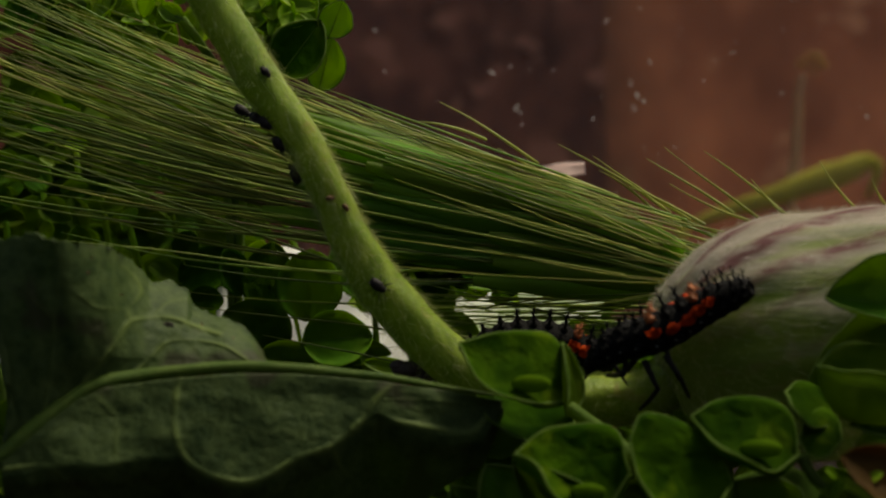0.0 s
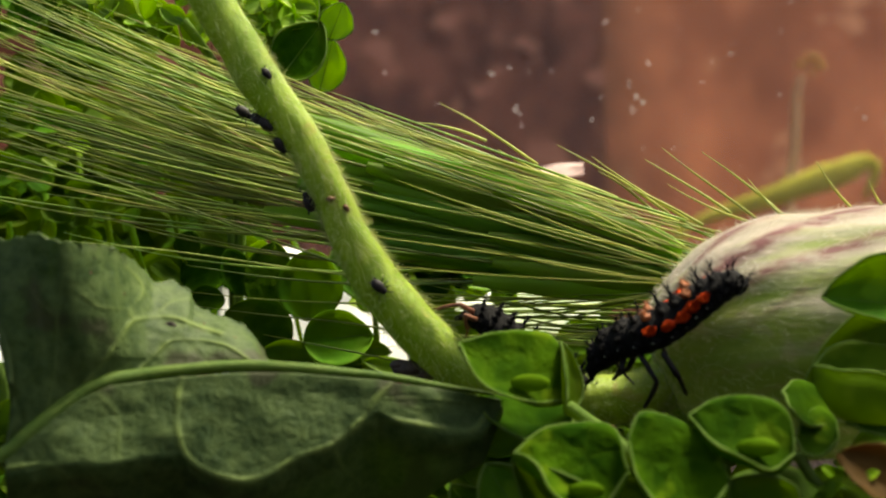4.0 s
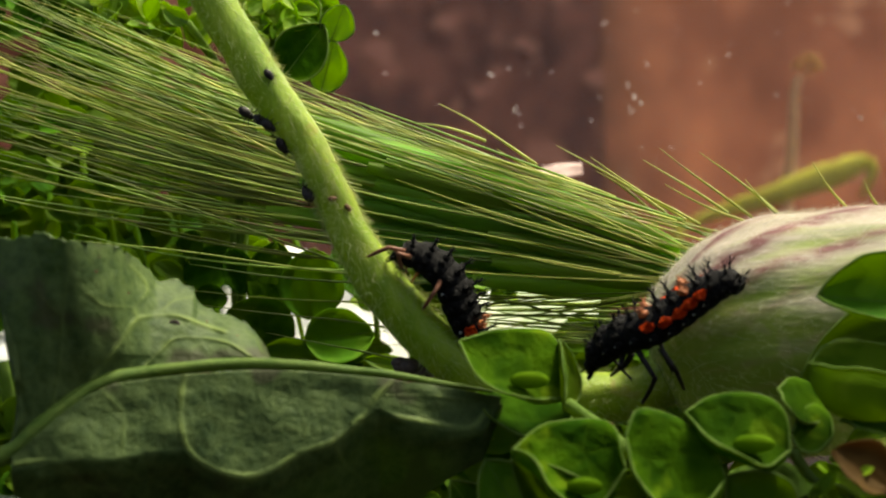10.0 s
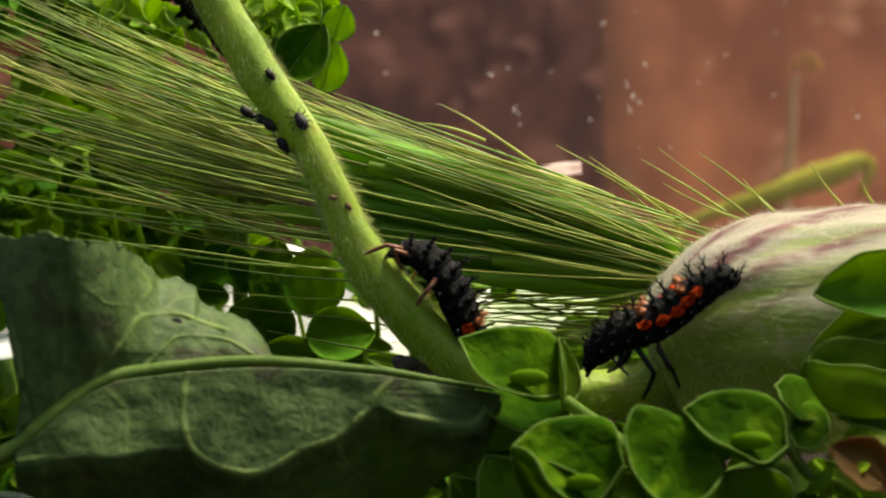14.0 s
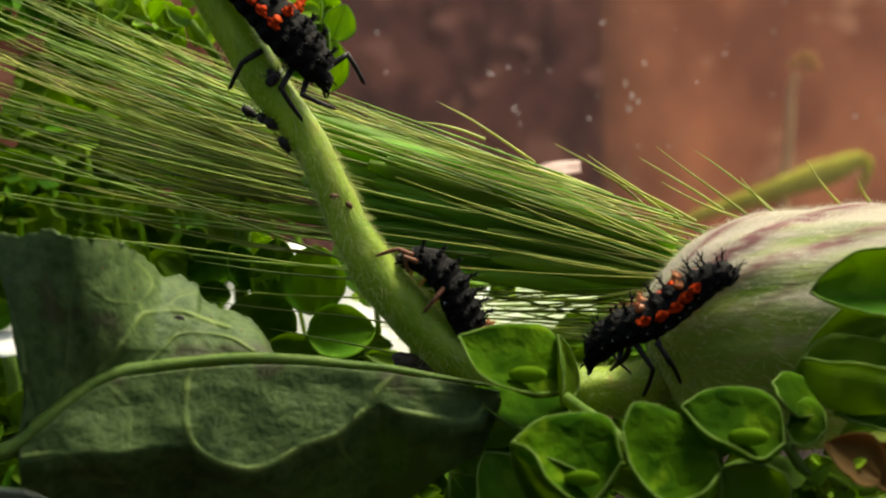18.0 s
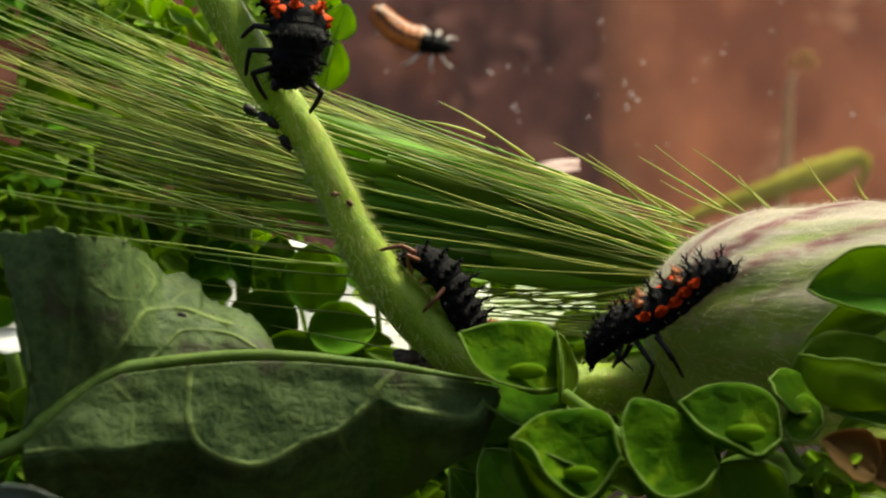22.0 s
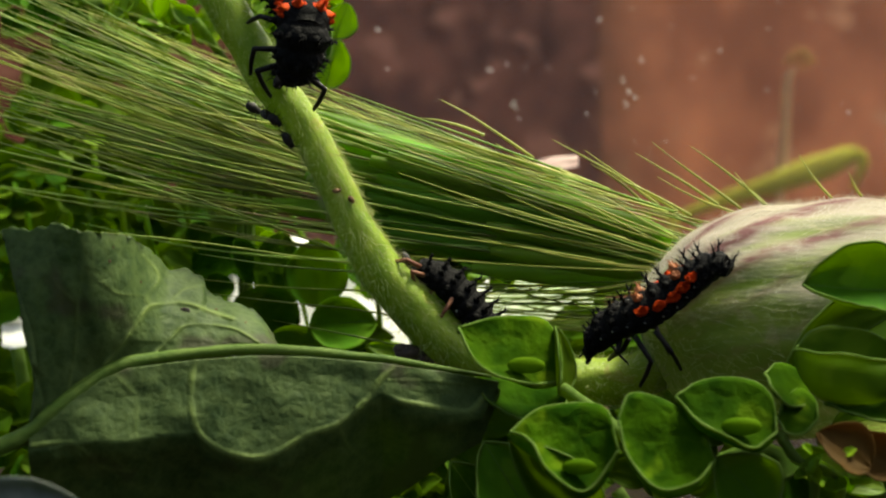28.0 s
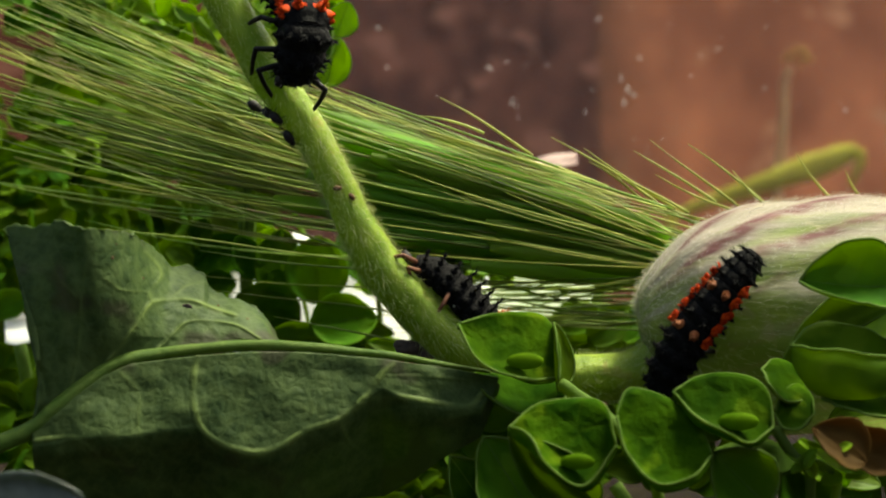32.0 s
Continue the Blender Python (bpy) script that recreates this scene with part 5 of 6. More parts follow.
def scolus(parent, r, h, ang, mat):
    key = (round(r, 2), h, mat.name)
    if key not in SCOLUS:
        SCOLUS[key] = link_mesh("spine", scolus_shape(r, h, 1.0 if mat is M_BLACK else 1.3), mat)
    ob = new("spine", SCOLUS[key])
    ob.parent = parent
    y, z = math.sin(ang), math.cos(ang)
    ob.matrix_basis = basis((0, y * r * 0.95, z * r * (0.90 if z > 0 else 0.74)), (1, 0, 0), (0, y, z))
    if mat is not M_BLACK:
        tagged(ob, "orange wart with a branched spine")
    return ob


WART = link_mesh("wart", joined([ball((0, 0, 0), (0.14, 0.09, 0.08), 8, 6), ball((0.10, 0.03, -0.04), (0.10, 0.07, 0.06), 7, 5)]), M_WHITE)


def larva(name, label, orange_from, orange_to, leg_mat, upper=(), scale=1.0, spread=0.55, drop=1.0, reach=(0.1, 0.1, 0.1), lean=(0.5, -0.25, -1.35), patch=1.0, stance=None, legs=(), back=False, girth=1.0, tall=1.0, shield=1.0, band=False):
    """The larva's segments, head first; they are set along its spine in motions()."""
    root = thing(name, (0, 0, 0), label, "larva", "ladybird larvae")
    segs = []
    poses = spine_poses(stance[1], stance[0], scale) if stance else None
    for i, r in enumerate(SEG_R):
        r = r * scale * girth * (shield if 1 <= i <= 4 else 1.0)
        if i == 0:
            shape = head_shape(r)
            if scale != 1.0:
                shape = [v * scale for v in shape[0]], shape[1]
            s = part("head", shape, M_BLACK, root, "small black head with jaws")
        else:
            nxt = SEG_X[min(i + 1, 12)] - SEG_X[i - 1]
            s = part("segment", segment_shape(r, nxt * 0.44 * scale, i < 4 and scale >= 1), M_AMBER if back and i > 3 else M_BLACK, root)
            hh = (0.60 if i < 4 else 0.80) * min(1, 0.45 + 0.55 * SEG_R[i]) * scale
            for ang in ((16, 44, 72, 100) if i < 4 else (24, 62, 100)):
                for sgn in (-1, 1):
                    mat = M_BLACK
                    if ang == 62 and orange_from <= i <= orange_to:
                        mat = M_AMBER if back else M_ORANGE
                    if ang == 24 and i in upper:
                        mat = M_ORANGE if scale > 1 else M_PALEORANGE
                    scolus(s, r, hh * (tall if mat is M_BLACK else 0.7) * {16: 0.9, 24: 1.15, 44: 0.8, 62: 0.72, 72: 0.75, 100: 0.5}[ang], sgn * radians(ang), mat)
                    if ang == 24 and i in upper and not back:
                        o = part("orange_patch", wart_shape(r, 0.24 * scale, 0.20 * scale, 0.12 * scale), mat, s, "orange patch")
                        o.matrix_basis = basis((0.02, sgn * r * 0.40, r * 0.84), (1, 0, 0), (0, sgn * 0.42, 0.90))
                    if mat in (M_ORANGE, M_AMBER) and ang == 62:
                        o = part("orange_patch", wart_shape(r, 0.36 * scale, 0.25 * scale * patch, 0.11 * scale), mat, s, "orange-red patch")
                        o.matrix_basis = basis((0.02, sgn * r * 0.90, r * 0.36), (1, 0, 0), (0, sgn * 0.90, 0.42))
            if band and i == 4:
                part("orange_band", joined([ball((0.0, y * r, math.sqrt(1 - y * y) * r * 0.88), (0.27 * scale, 0.36 * scale, 0.09 * scale), 9, 6) for y in (-0.75, -0.4, 0.0, 0.4, 0.75)]), M_ORANGE, s, "orange-red band across the back")
            if back and 3 <= i <= 11:
                # cream bulges stand in for the white highlights along the upper side
                part("pale_plate", ball((0.0, r * 0.60, r * 0.66), (0.36 * scale, 0.34 * scale, 0.34 * scale), 10, 6), M_GLINT, s, "cream bulge standing in for a white highlight")
                part("dark_plate", ball((0.0, -r * 0.16, r * 0.78), (0.44 * scale, 0.40 * scale, 0.34 * scale), 10, 6), M_BLACK, s, "dark mark on the back")
            if (2 <= i <= 9 and scale >= 1) or i in (5, 8):
                for sgn in (-1, 1):
                    w = new("wart", WART)
                    w.parent = s
                    w.location = Vector((0.05, sgn * r * 0.97, -r * 0.10)) * MM
                    tagged(w, "tiny white wart")
            if 1 <= i <= 3:
                mine = [q for q in legs if q[0] == i]
                for _, sgn, *joints in mine:
                    # a leg bent as it stands in the stance
                    inv = poses[i].inverted()
                    a, b, c = [(inv @ (Vector(q) * MM)) / MM for q in joints]
                    d = b.lerp(c, 0.5) + (b - a).normalized() * 0.05
                    part("leg", joined([sweep([a, b], [0.17 * scale, 0.125 * scale], 8, 4), ball(b, (0.13 * scale,) * 3, 8, 5), sweep([b, d, c], [0.125 * scale, 0.12 * scale, 0.095 * scale], 8, 6),
                                        sweep([c, c + (c - d).normalized() * 0.15 + (b - a).normalized() * 0.06], [0.06 * scale, 0.02 * scale], 5, 3)]), leg_mat, s, "jointed leg")
                for sgn in (-1, 1):
                    if sgn in [q[1] for q in mine]:
                        continue
                    sh = leg_shape(sgn, lean[i - 1], spread, drop, reach[i - 1])
                    part("leg", ([v * scale * (0.72 if i == 1 else 1.0) for v in sh[0]], sh[1]), leg_mat, s, "jointed leg")
        segs.append(s)
    return root, segs, scale


LARVA_A = larva("ladybird_larva", "black spiny ladybird larva with an orange-red flank stripe on the calyx", 5, 9, M_LEG, (5, 8),
                stance=((0.35, -0.45, 1.0), [(7.7, -2.6, -5.58), (8.69, -3.4, -4.49), (10.5, -4.4, -3.68), (12.45, -5, -2.27), (13.89, -5.2, -1.39), (14.86, -5.2, -1.96)]),
                legs=[(1, 1, (9.02, -3.8, -5.16), (8.88, -4.2, -5.67), (8.68, -1.6, -6.32)), (2, 1, (9.71, -4.6, -4.91), (10.54, -5, -6.18), (10.27, -1.8, -7.62)),
                      (3, 1, (10.7, -5.2, -4.66), (11.48, -5.4, -5.68), (12.2, -2.8, -6.76)), (2, -1, (9.58, -2.6, -5.12), (9.3, -2.4, -5.71), (8.78, -1.4, -6.18))])
LARVA_B = larva("ladybird_larva", "black spiny ladybird larva feeding beside the hairy stem", 8, 9, M_LEGBROWN, (8,), scale=0.86, patch=1.4, girth=1.08,
                stance=((0.55, -0.45, 0.75), [(-1.58, -0.35, -0.7), (-0.65, -0.35, -1.02), (0.23, -0.35, -1.96), (1.05, -0.3, -3.13), (2.16, 0, -4.6)]),
                legs=[(1, 1, (-1.43, -1, -0.5), (-2.1, -1.5, -0.15), (-3.21, -1, -0.38)), (2, 1, (-1.23, -1.1, -0.9), (-1.8, -1.6, -0.61), (-1.7, -0.9, -1.37)),
                      (3, 1, (0.05, -1.2, -2.36), (-0.35, -1.6, -2.81), (-0.99, -1.1, -3.52))])
LARVA_C = larva("ladybird_larva", "black and orange ladybird larva clinging head down to the stem", 4, 8, M_LEG, (4,), scale=1.12, patch=0.75, tall=1.15, shield=1.12, band=True, spread=1.25, drop=0.35, reach=(1.2, 1.4, 1.0), lean=(0.9, 0.5, -0.2),
                stance=((0.35, -0.9, 0.25), [(-7.93, -2, 8.42), (-7.59, -3, 9.37), (-7.31, -3.4, 10.46), (-7.46, -2.4, 11.63), (-8.33, -0.6, 12.82)]),
                legs=[(3, -1, (-8.43, -2.4, 10.94), (-9.61, -2, 11.2), (-10.33, -0.8, 10.7)), (2, -1, (-8.42, -2.6, 9.83), (-9.87, -2.4, 9.93), (-10.2, -0.9, 8.77)),
                      (1, -1, (-8.45, -2, 9.11), (-9.77, -2.2, 8.7), (-9.15, -1, 7.46)), (1, 1, (-7.21, -2, 8.48), (-6.25, -2.2, 7.74), (-6.88, -1, 6.79)),
                      (2, 1, (-7.2, -2.2, 9.22), (-6.79, -1.6, 8.91), (-7.12, -0.8, 8.43)), (3, 1, (-7.05, -2.4, 9.95), (-6.62, -1.5, 9.72), (-7.24, -0.8, 9.3))])
LARVA_D = larva("ladybird_larva", "small blurred orange and black ladybird larva walking on the glass pane", 4, 11, M_LEGPALE, (4, 5, 6, 7, 8, 9, 10, 11), 0.67, 1.35, drop=0.40, reach=(1.0, 0.2, -0.9), lean=(1.2, 0.2, -1.0), patch=1.7, back=True)

# ---- aphids ----
def aphid(label, mat, size=1.0):
    root = thing("aphid", (0, 0, 0), label, "aphid", "aphids on the stem")
    k = size
    part("body", joined([ball((-0.08 * k, 0, 0.22 * k), (0.42 * k, 0.28 * k, 0.25 * k), 12, 8), ball((0.30 * k, 0, 0.18 * k), (0.17 * k, 0.19 * k, 0.15 * k), 10, 6)]), mat, root)
    for sgn in (-1, 1):
        part("antenna", sweep([(0.42 * k, sgn * 0.08 * k, 0.22 * k), (0.6 * k, sgn * 0.2 * k, 0.34 * k), (0.75 * k, sgn * 0.36 * k, 0.2 * k)], [0.02 * k, 0.012 * k], 4, 5), mat, root)
        part("siphon", sweep([(-0.36 * k, sgn * 0.14 * k, 0.34 * k), (-0.52 * k, sgn * 0.18 * k, 0.46 * k)], [0.035 * k, 0.025 * k], 5, 3), mat, root)
        for q in (-1, 0, 1):
            part("leg", sweep([(0.1 * k + 0.14 * q * k, sgn * 0.18 * k, 0.15 * k), (0.12 * k + 0.26 * q * k, sgn * 0.42 * k, 0.22 * k), (0.12 * k + 0.40 * q * k, sgn * 0.56 * k, -0.03 * k)], [0.03 * k, 0.025 * k, 0.012 * k], 5, 5), mat, root)
    return root


def stem_spot(p, toward, sink=0.0):
    """A place on the stem's skin nearest to p, in the direction toward from the stem's axis: place, tangent and normal."""
    c, t, s, u = min(sf, key=lambda q: (q[0] - Vector(p)).length)
    k = min(range(len(sf)), key=lambda i: (sf[i][0] - Vector(p)).length)
    n = Vector(toward)
    n = (n - t * n.dot(t)).normalized()
    return c + n * (lerp_list(STEM_R, k / 400) - sink), t, n


def on_stem(p, toward, turn=0.0, sink=0.0):
    at, t, n = stem_spot(p, toward, sink)
    return basis(at, Matrix.Rotation(radians(turn), 3, n) @ t, n)


APHID_PREY = aphid("plump black aphid on the stem, taken by the feeding larva", M_APHID, 1.0)
APHID_CLIMB = aphid("dark aphid climbing along the hairy stem", M_APHID, 1.1)
still = aphid("small black aphid sitting on the stem", M_APHID, 0.72)
still.matrix_basis = on_stem((-8.89, 0, 8.66), (0.42, -1, 0.2), 10)
plump = aphid("black aphid in the cluster on the shaded side of the stem", M_APHID, 1.0)
plump.matrix_basis = on_stem((-8.86, 0, 6.74), (-1, -0.2, -0.4), 40)
for p, tw, tn in (((-8.52, 0, 6.46), (-1, -0.6, -0.3), 20), ((-8.12, 0, 5.23), (-1, -0.35, -0.3), -15)):
    copy_thing(plump, on_stem(p, tw, tn))
copy_thing(plump, basis((-10.2, 3.6, 7.0), (0.8, 0, -0.5), (-0.2, -1, 0.3)))
skin = aphid("pale brown shed aphid skin stuck to the stem", M_SKIN, 0.5)
skin.matrix_basis = on_stem((-5.46, 0, 2.6), (-0.1, -1, 0.1), 70)
copy_thing(skin, on_stem((-5.09, 0, 1.97), (0.45, -1, 0.2), 20))
debris = thing("plant_debris", (-1.78, 0.5, -5.99), "dark shrivelled plant remnant under the stem", "debris")
part("clump", joined([ball((0, 0, 0), (0.8, 0.6, 0.45), 10, 6), ball((0.7, 0.2, -0.3), (0.7, 0.6, 0.5), 9, 6), ball((-0.4, 0, 0.2), (0.5, 0.5, 0.3), 8, 5)]), M_DEBRIS, debris)


# ---- everything that moves ----
def crawl(made, rows):
    """Keys a larva and its segments along its spine: rows of seconds, the way its back faces, and points from head to tail."""
    root, segs, scale = made
    all_poses = [(t, spine_poses(pts, up, scale)) for t, up, pts in rows]
    walk(root, [(t, poses[5]) for t, poses in all_poses])
    for i, s in enumerate(segs):
        walk(s, [(t, poses[5].inverted() @ poses[i]) for t, poses in all_poses])


def motions():
    UA = (0.35, -0.45, 1.0)
    crawl(LARVA_A, [
        (0.0, UA, [(7.38, -2.6, -5.46), (8.66, -3.4, -4.66), (10.5, -4.4, -4.03), (12.62, -5, -2.8), (14.56, -6.0, -1.89)]),
        (1.0, UA, [(7.4, -2.6, -5.47), (8.68, -3.4, -4.56), (10.52, -4.4, -3.98), (12.38, -5, -2.66), (13.81, -5.65, -1.7), (14.67, -6.0, -1.97)]),
        (6.0, UA, [(7.56, -2.6, -5.67), (8.49, -3.4, -4.66), (10.36, -4.4, -3.94), (12.29, -5, -2.64), (13.82, -5.65, -1.72), (14.6, -6.0, -2.13)]),
        (9.0, UA, [(7.52, -2.6, -5.59), (8.54, -3.4, -4.58), (10.42, -4.4, -3.85), (12.31, -5, -2.59), (13.82, -5.65, -1.7), (14.64, -6.0, -2.11)]),
        (14.0, UA, [(7.48, -2.6, -5.58), (8.57, -3.4, -4.51), (10.47, -4.4, -3.84), (12.39, -5, -2.45), (13.83, -5.65, -1.56), (14.74, -6.0, -2.05)]),
        (22.0, UA, [(7.73, -2.6, -5.61), (8.69, -3.4, -4.49), (10.48, -4.4, -3.69), (12.43, -5, -2.31), (13.85, -5.65, -1.4), (14.77, -6.0, -1.96)]),
        (28.0, UA, [(7.7, -2.6, -5.54), (8.74, -3.4, -4.49), (10.56, -4.4, -3.65), (12.53, -5, -2.2), (13.85, -5.65, -1.34), (14.79, -6.0, -1.9)]),
        (31.6, UA, [(7.77, -2.6, -5.58), (8.82, -3.4, -4.52), (10.65, -4.4, -3.68), (12.58, -5, -2.21), (13.92, -5.65, -1.34), (14.86, -6.0, -1.91)]),
        (31.8, (0.1, -1.0, 0.5), [(10.22, -4.5, -6.89), (11.04, -5.2, -5.41), (12.44, -5.8, -3.8), (13.84, -6.25, -2.35), (15.27, -6.2, -1.34)]),
        (32.0, (-0.35, -1.0, 0.15), [(11.09, -5, -8.07), (11.62, -5.6, -6.71), (12.51, -6, -5.19), (13.74, -6.45, -3.51), (15.18, -6.4, -1.78)]),
    ])
    UB = (0.55, -0.45, 0.75)
    crawl(LARVA_B, [
        (0.0, (0, -0.3, 1), [(1.36, 2, -5.41), (2.72, 2, -4.73), (4.15, 2, -4.5), (5.71, 2, -4.64), (7.13, 2, -5.21)]),
        (0.4, (0, -0.3, 1), [(0.45, 2.4, -6), (1.88, 2.4, -5.65), (3.45, 2.4, -5.37), (5.02, 2.4, -5.42), (6.59, 2.4, -5.8)]),
        (1.5, (0, -0.3, 1), [(-1.26, 3.2, -6.61), (0.17, 3, -6.49), (1.89, 2.8, -6.31), (3.61, 2.6, -6.3), (5.32, 2.4, -6.58)]),
        (2.0, (0.2, -0.3, 0.9), [(-4.01, 3.6, -5.77), (-2.71, 3.6, -5.71), (-1.27, 3.4, -5.93), (0.46, 3.2, -6.33), (2.47, 3, -6.84)]),
        (2.5, (0.5, -0.3, 0.8), [(-4.4, 4, -3.85), (-3.59, 4, -4.72), (-2.29, 4, -6.02), (-0.26, 4, -6.89), (2.2, 4, -7.18)]),
        (3.0, (0.3, -0.3, 0.9), [(1.37, 1.5, -4.61), (2.31, 1.5, -4.22), (3.31, 1.5, -4.5), (4.59, 1.5, -5.21), (6.16, 1.5, -5.93)]),
        (3.5, (0.6, -0.3, 0.7), [(2.44, 0.8, -3.63), (3.3, 0.8, -4.48), (4.29, 0.8, -5.62), (5.71, 0.8, -6.33), (7.41, 0.8, -6.76)]),
        (4.6, UB, [(-1.23, -1.2, -2.19), (-0.11, -1.2, -1.77), (1.15, -1, -2.47), (2.14, -0.6, -3.89), (3.28, 0, -5.6)]),
        (5.5, UB, [(-2.22, -1.4, -1.69), (-1.18, -1.4, -0.84), (0.31, -1.2, -1.63), (1.05, -0.8, -3.05), (2.0, 0.0, -5.2)]),
        (6.0, UB, [(-2.03, -1.4, -0.85), (-0.96, -1.4, -0.71), (0.36, -1.2, -1.58), (1.1, -0.8, -3.05), (1.94, 0.0, -5.06)]),
        (7.0, UB, [(-2.09, -1.3, -0.46), (-0.96, -1.3, -0.57), (0.31, -1.2, -1.59), (0.99, -0.8, -3.07), (1.83, 0.0, -5.08)]),
        (9.0, UB, [(-2.04, -1.2, -0.31), (-0.97, -1.2, -0.48), (0.25, -1.1, -1.53), (0.82, -0.8, -2.95), (1.67, 0.0, -4.98)]),
        (14.0, UB, [(-2.19, -1.0, -0.25), (-1.04, -1.0, -0.48), (0.11, -1.0, -1.63), (0.72, -0.7, -3.01), (1.57, 0.0, -4.97)]),
        (17.0, UB, [(-1.91, -0.8, -0.42), (-0.84, -0.8, -0.65), (0.17, -0.8, -1.66), (0.73, -0.6, -2.96), (1.59, 0.0, -4.87)]),
        (19.0, UB, [(-1.57, -0.4, -0.76), (-0.64, -0.4, -1.06), (0.23, -0.4, -1.93), (0.79, -0.3, -3.09), (1.65, 0.0, -4.77)]),
        (23.0, UB, [(-1.59, -0.3, -0.66), (-0.65, -0.3, -1.01), (0.23, -0.3, -1.95), (0.8, -0.2, -3.13), (1.67, 0.0, -4.72)]),
        (25.0, UB, [(-1.25, 0.2, -1.27), (-0.36, 0.2, -1.62), (0.46, 0.2, -2.3), (1.1, 0.2, -3.19), (2.09, 0.2, -4.61)]),
        (28.0, UB, [(-1.38, 0.3, -1.62), (-0.43, 0.3, -1.92), (0.46, 0.3, -2.58), (1.17, 0.3, -3.38), (2.11, 0.3, -4.63)]),
        (30.0, UB, [(-1.51, 0.3, -1.47), (-0.55, 0.3, -1.77), (0.41, 0.3, -2.49), (1.17, 0.3, -3.32), (2.18, 0.3, -4.49)]),
        (32.0, UB, [(-1.57, 0.3, -1.56), (-0.54, 0.3, -1.92), (0.42, 0.3, -2.64), (1.19, 0.3, -3.48), (2.26, 0.3, -4.59)]),
    ])
    UL, UR, UF = (-0.8, -0.3, -0.3), (0.8, -0.5, 0.4), (0.35, -0.9, 0.25)
    crawl(LARVA_C, [
        (0.0, UL, [(-17.18, 2, 19.96), (-17.75, 2, 21.38), (-18.32, 2, 22.8), (-18.89, 2, 24.5), (-19.45, 2, 26.21)]),
        (9.5, UL, [(-15.17, 2, 15.66), (-15.75, 2, 17.11), (-16.33, 2, 18.55), (-16.91, 2, 20.29), (-17.49, 2, 22.03)]),
        (11.5, UL, [(-11.59, 2.1, 11.46), (-12.26, 2.1, 12.62), (-12.9, 2.1, 13.92), (-13.54, 2.1, 15.52), (-14.21, 2.1, 17.4)]),
        (13.0, UL, [(-11.45, 2.3, 11.1), (-12.15, 2.3, 12.21), (-12.82, 2.3, 13.37), (-13.49, 2.3, 14.97), (-14.07, 2.3, 16.58)]),
        (14.5, UL, [(-11.71, 2.5, 11.64), (-12.38, 2.5, 12.81), (-13.08, 2.5, 13.98), (-13.75, 2.5, 15.59), (-14.34, 2.5, 17.2)]),
        (15.6, (0.2, 0.9, 0.3), [(-10.43, 2.6, 11.98), (-11.31, 2.6, 13.45), (-12.2, 2.6, 14.63), (-13.38, 2.6, 16.1), (-14.55, 2.6, 17.58)]),
        (16.1, (0.9, 0.2, 0.4), [(-8.9, 1.4, 11.01), (-9.63, 1.4, 12.47), (-10.51, 1.4, 13.79), (-11.66, 1.2, 15.09), (-12.81, 1, 16.38)]),
        (16.5, UR, [(-7.9, 0, 9.6), (-8.24, 0, 10.85), (-8.88, 0, 12.07), (-9.84, 0, 13.37), (-11, 0, 14.82)]),
        (17.1, UR, [(-7.01, -0.6, 8.61), (-7.5, -0.6, 9.76), (-8.37, -0.5, 11.1), (-9.39, -0.4, 12.38), (-10.7, -0.3, 13.93)]),
        (17.7, UR, [(-6.19, -0.8, 8.68), (-6.92, -0.8, 9.54), (-8.08, -0.7, 10.8), (-9.33, -0.6, 12.16), (-10.7, -0.5, 13.62)]),
        (18.4, UR, [(-6.41, -1.4, 8.49), (-6.8, -1.6, 9.58), (-7.67, -1.6, 10.79), (-8.93, -1.2, 11.97), (-10.26, -0.8, 13.16)]),
        (18.8, UF, [(-7.45, -2, 8.31), (-7.28, -2.6, 9.34), (-7.41, -2.8, 10.47), (-8.23, -2, 11.67), (-9.53, -1, 12.71)]),
        (20.0, UF, [(-7.96, -2, 8.44), (-7.62, -3, 9.39), (-7.32, -3.4, 10.48), (-7.45, -2.4, 11.64), (-8.33, -0.6, 12.82)]),
        (23.0, UF, [(-7.9, -2, 8.4), (-7.56, -3, 9.35), (-7.31, -3.4, 10.45), (-7.47, -2.4, 11.62), (-8.32, -0.6, 12.81)]),
        (28.0, UF, [(-7.81, -2, 8.43), (-7.47, -3, 9.43), (-7.22, -3.4, 10.62), (-7.44, -2.4, 11.86), (-8.27, -0.6, 13.07)]),
        (32.0, UF, [(-7.82, -2, 8.35), (-7.47, -3, 9.35), (-7.22, -3.4, 10.56), (-7.5, -2.4, 11.81), (-8.33, -0.6, 13.02)]),
    ])
    UD = (0, -0.883, 0.469)
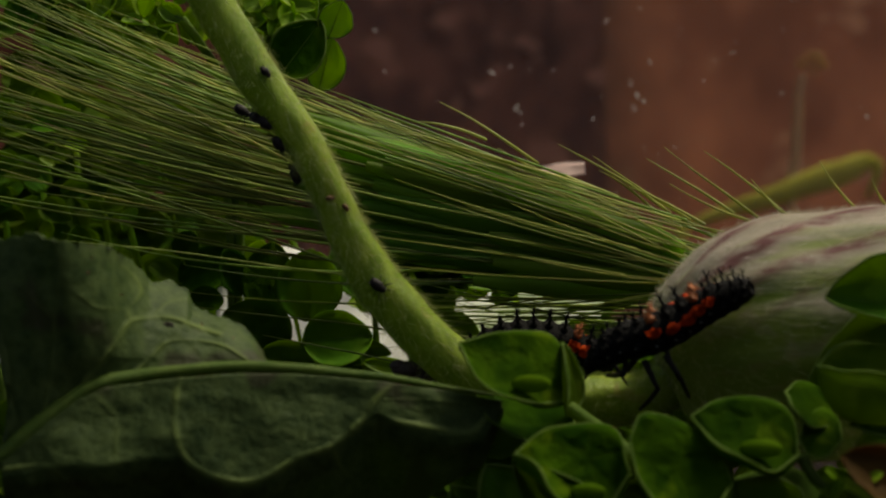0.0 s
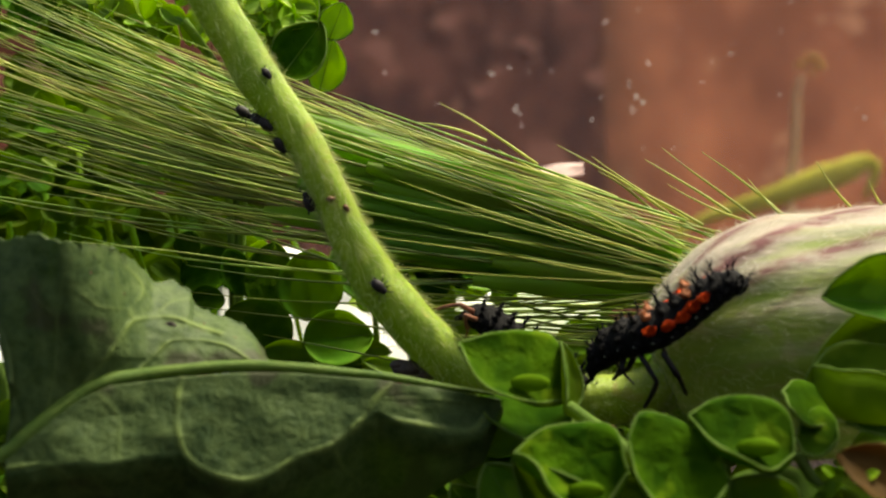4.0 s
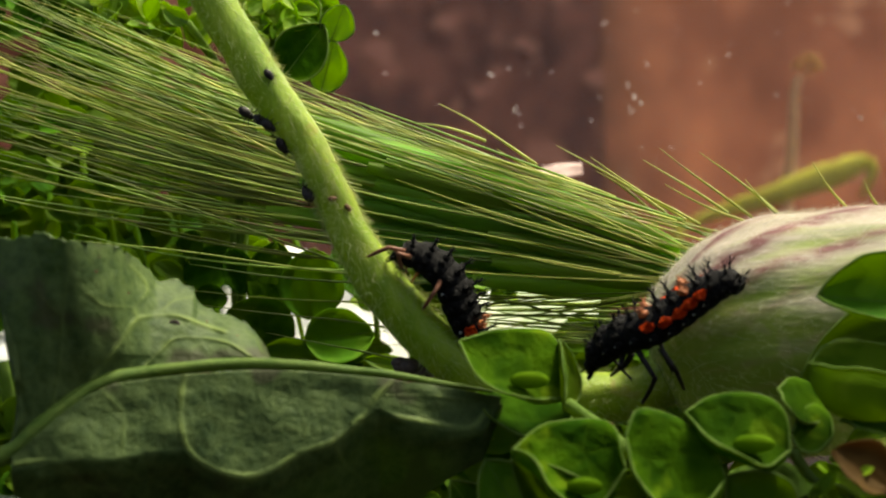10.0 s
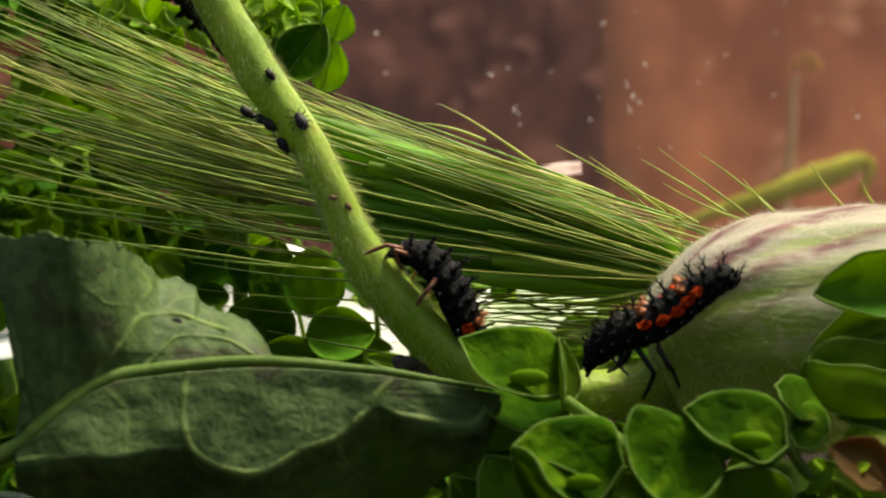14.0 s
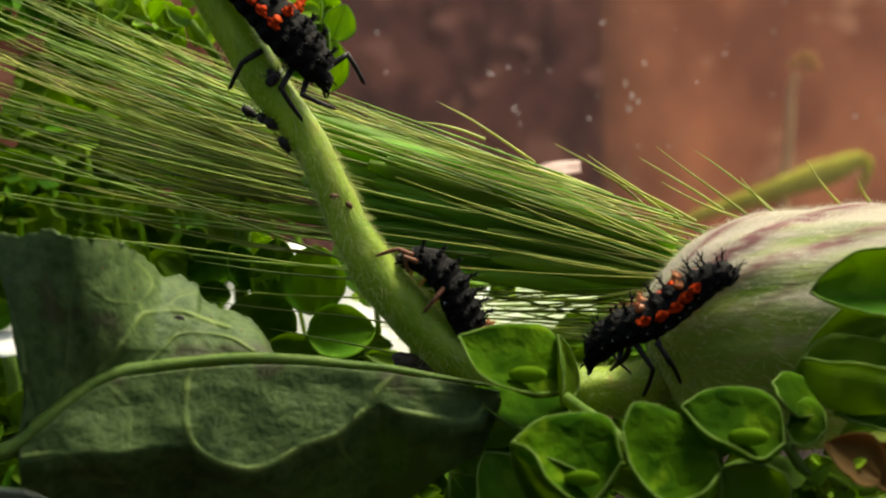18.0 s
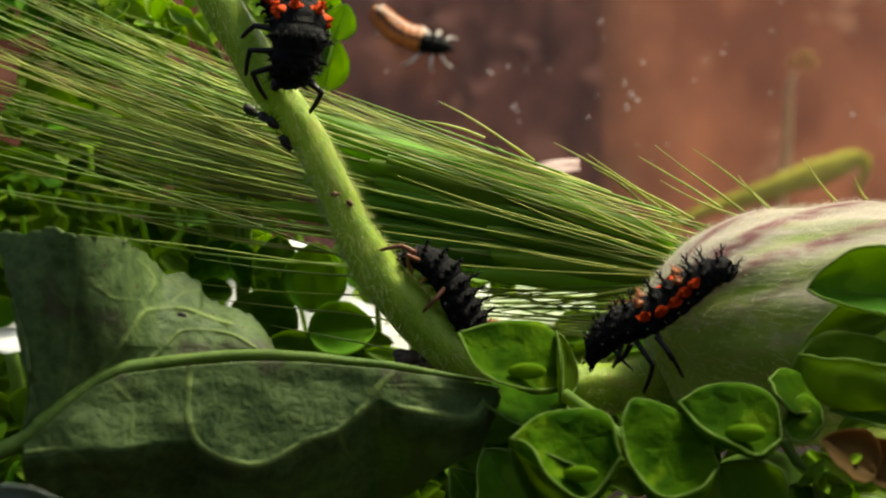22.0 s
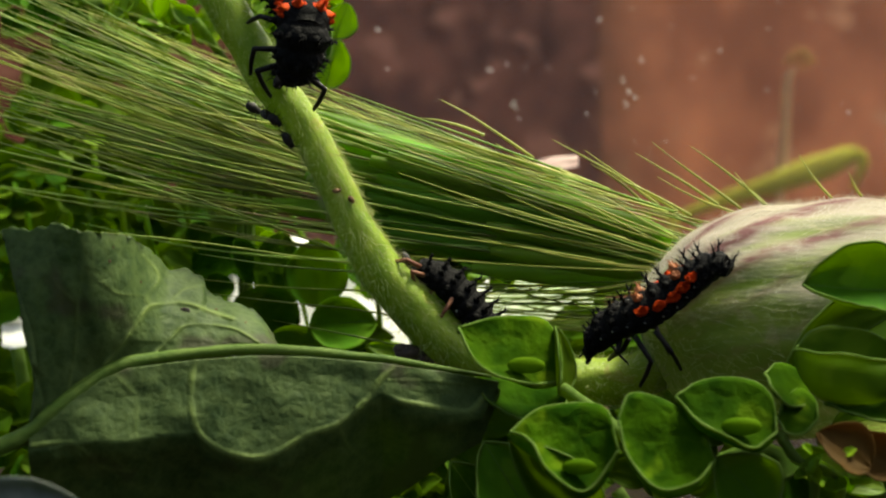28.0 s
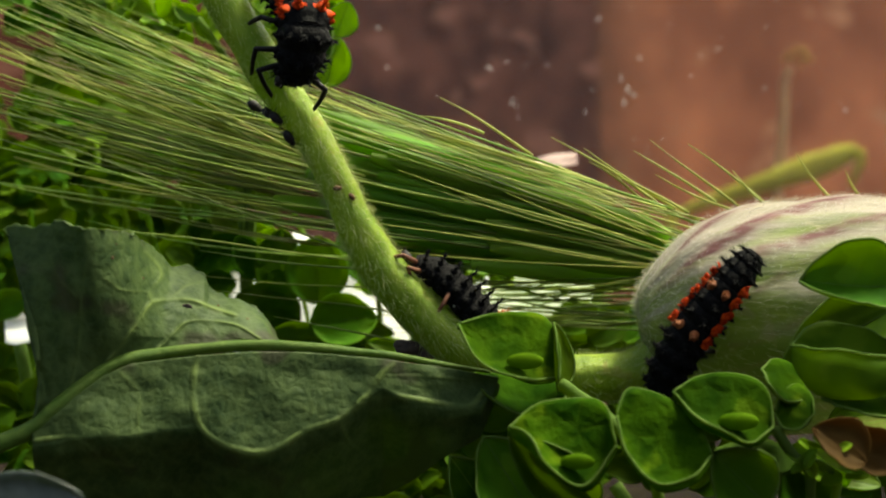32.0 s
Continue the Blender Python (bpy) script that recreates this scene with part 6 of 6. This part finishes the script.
    crawl(LARVA_D, [
        (0.0, UD, [(-18.57, 66.6, 53.23), (-19.89, 67.61, 55.12), (-21.23, 68.62, 57.04), (-22.57, 69.65, 58.97)]),
        (17.5, UD, [(-16.35, 64.66, 49.58), (-17.68, 65.67, 51.48), (-19.02, 66.69, 53.4), (-20.37, 67.71, 55.32)]),
        (19.6, UD, [(-7.19, 51.24, 24.34), (-8.39, 51.79, 25.38), (-9.79, 52.35, 26.43), (-11.19, 52.91, 27.49)]),
        (20.4, UD, [(-4.3, 46.93, 16.24), (-5.53, 47.31, 16.96), (-6.88, 47.53, 17.37), (-8.42, 47.64, 17.57)]),
        (20.7, UD, [(-2.14, 46.15, 14.77), (-3.59, 46.3, 15.04), (-5.12, 46.46, 15.36), (-6.67, 46.78, 15.96)]),
        (21.0, UD, [(-1.61, 45.66, 13.85), (-3.01, 45.93, 14.36), (-4.56, 46.36, 15.16), (-6.1, 46.99, 16.35)]),
        (21.4, UD, [(-0.46, 45.15, 12.89), (-2.06, 45.51, 13.56), (-3.79, 45.93, 14.35), (-5.33, 46.71, 15.82)]),
        (21.8, UD, [(-0.16, 44.94, 12.49), (-1.69, 45.29, 13.16), (-3.4, 45.86, 14.23), (-4.95, 46.77, 15.94)]),
        (22.2, UD, [(0.61, 45.92, 14.33), (-0.92, 45.81, 14.14), (-2.83, 45.92, 14.33), (-4.68, 46.62, 15.65)]),
        (22.6, UD, [(0.84, 46.61, 15.64), (-0.73, 46.19, 14.84), (-2.84, 46.06, 14.6), (-4.83, 46.57, 15.56)]),
        (22.9, UD, [(1.07, 46.91, 16.2), (-0.55, 46.4, 15.24), (-2.46, 46.02, 14.52), (-4.3, 45.97, 14.44)]),
        (23.2, UD, [(2.07, 47.55, 17.4), (0.61, 46.97, 16.32), (-1.12, 46.27, 15.0), (-2.92, 45.97, 14.44)]),
        (23.5, UD, [(3.7, 47.93, 18.13), (2.15, 47.29, 16.91), (0.3, 46.75, 15.9), (-1.7, 46.54, 15.51)]),
        (23.8, UD, [(5.07, 48.36, 18.94), (3.51, 47.82, 17.91), (1.76, 47.28, 16.9), (-0.16, 47.03, 16.42)]),
        (25.5, UD, [(18.61, 54.16, 29.83), (16.96, 53.58, 28.75), (15.33, 53.13, 27.89), (13.72, 52.67, 27.04)]),
        (27.5, UD, [(60.84, 61.79, 44.18), (59.05, 61.29, 43.25), (57.27, 60.8, 42.32), (55.49, 60.31, 41.41)]),
        (32.0, UD, [(62.66, 62.31, 45.16), (60.85, 61.81, 44.23), (59.05, 61.32, 43.29), (57.25, 60.82, 42.36)]),
    ])
    FRONT = (-0.1, -1, 0.1)
    walk(APHID_PREY, [(0.0, on_stem((-3.34, 0, -1.86), FRONT, 15)), (1.0, on_stem((-3.26, 0, -1.77), FRONT, -25)), (1.5, on_stem((-3.35, 0, -1.86), FRONT, 15)),
                      (4.2, on_stem((-3.28, 0, -1.92), FRONT, 10)), (5.5, on_stem((-2.95, 0, -1.99), (0.8, -0.6, 0.3), -20)), (7.0, on_stem((-3.19, 0, -1.37), (1, -0.1, 0.3), -30)),
                      (32.0, on_stem((-2.82, 0, -1.86), (1, 0.1, 0.3), -30))])
    walk(APHID_CLIMB, [(0.0, on_stem((-6.99, 0, 3.98), (-1, 0.3, -0.3), 180)), (3.0, on_stem((-6.74, 0, 3.3), (-1, 0.0, -0.3), 160)), (5.5, on_stem((-6.07, 0, 1.81), (-1, -0.25, -0.3), 200)),
                       (7.0, on_stem((-6.03, 0, 2.18), (-1, -0.25, -0.3), 190)), (9.0, on_stem((-6.35, 0, 3.31), (-0.9, -0.6, -0.2), 235)), (10.0, on_stem((-6.42, 0, 3.02), (-1, -0.3, -0.2), 215)),
                       (11.5, on_stem((-6.67, 0, 4.3), (-0.7, -0.8, -0.2), 195)), (12.5, on_stem((-7.03, 0, 5.3), (-0.2, -1, 0), 180)), (13.5, on_stem((-7.19, 0, 6.15), (0.05, -1, 0), 190)),
                       (14.5, on_stem((-7.34, 0, 6.58), (0.6, -0.8, 0.3), 150)), (16.5, on_stem((-8.53, 0, 8.65), (0.7, -0.7, 0.4), 200)), (17.4, on_stem((-8.61, 0, 8.43), (0.5, -0.85, 0.3), 130)),
                       (18.4, on_stem((-8.74, 0, 8.42), (0.2, -1, 0.2), 100)), (19.0, on_stem((-8.58, 0, 8.27), (0.3, -1, 0.2), 120)), (32.0, on_stem((-8.52, 0, 8.19), (0.3, -1, 0.2), 120))])


motions()
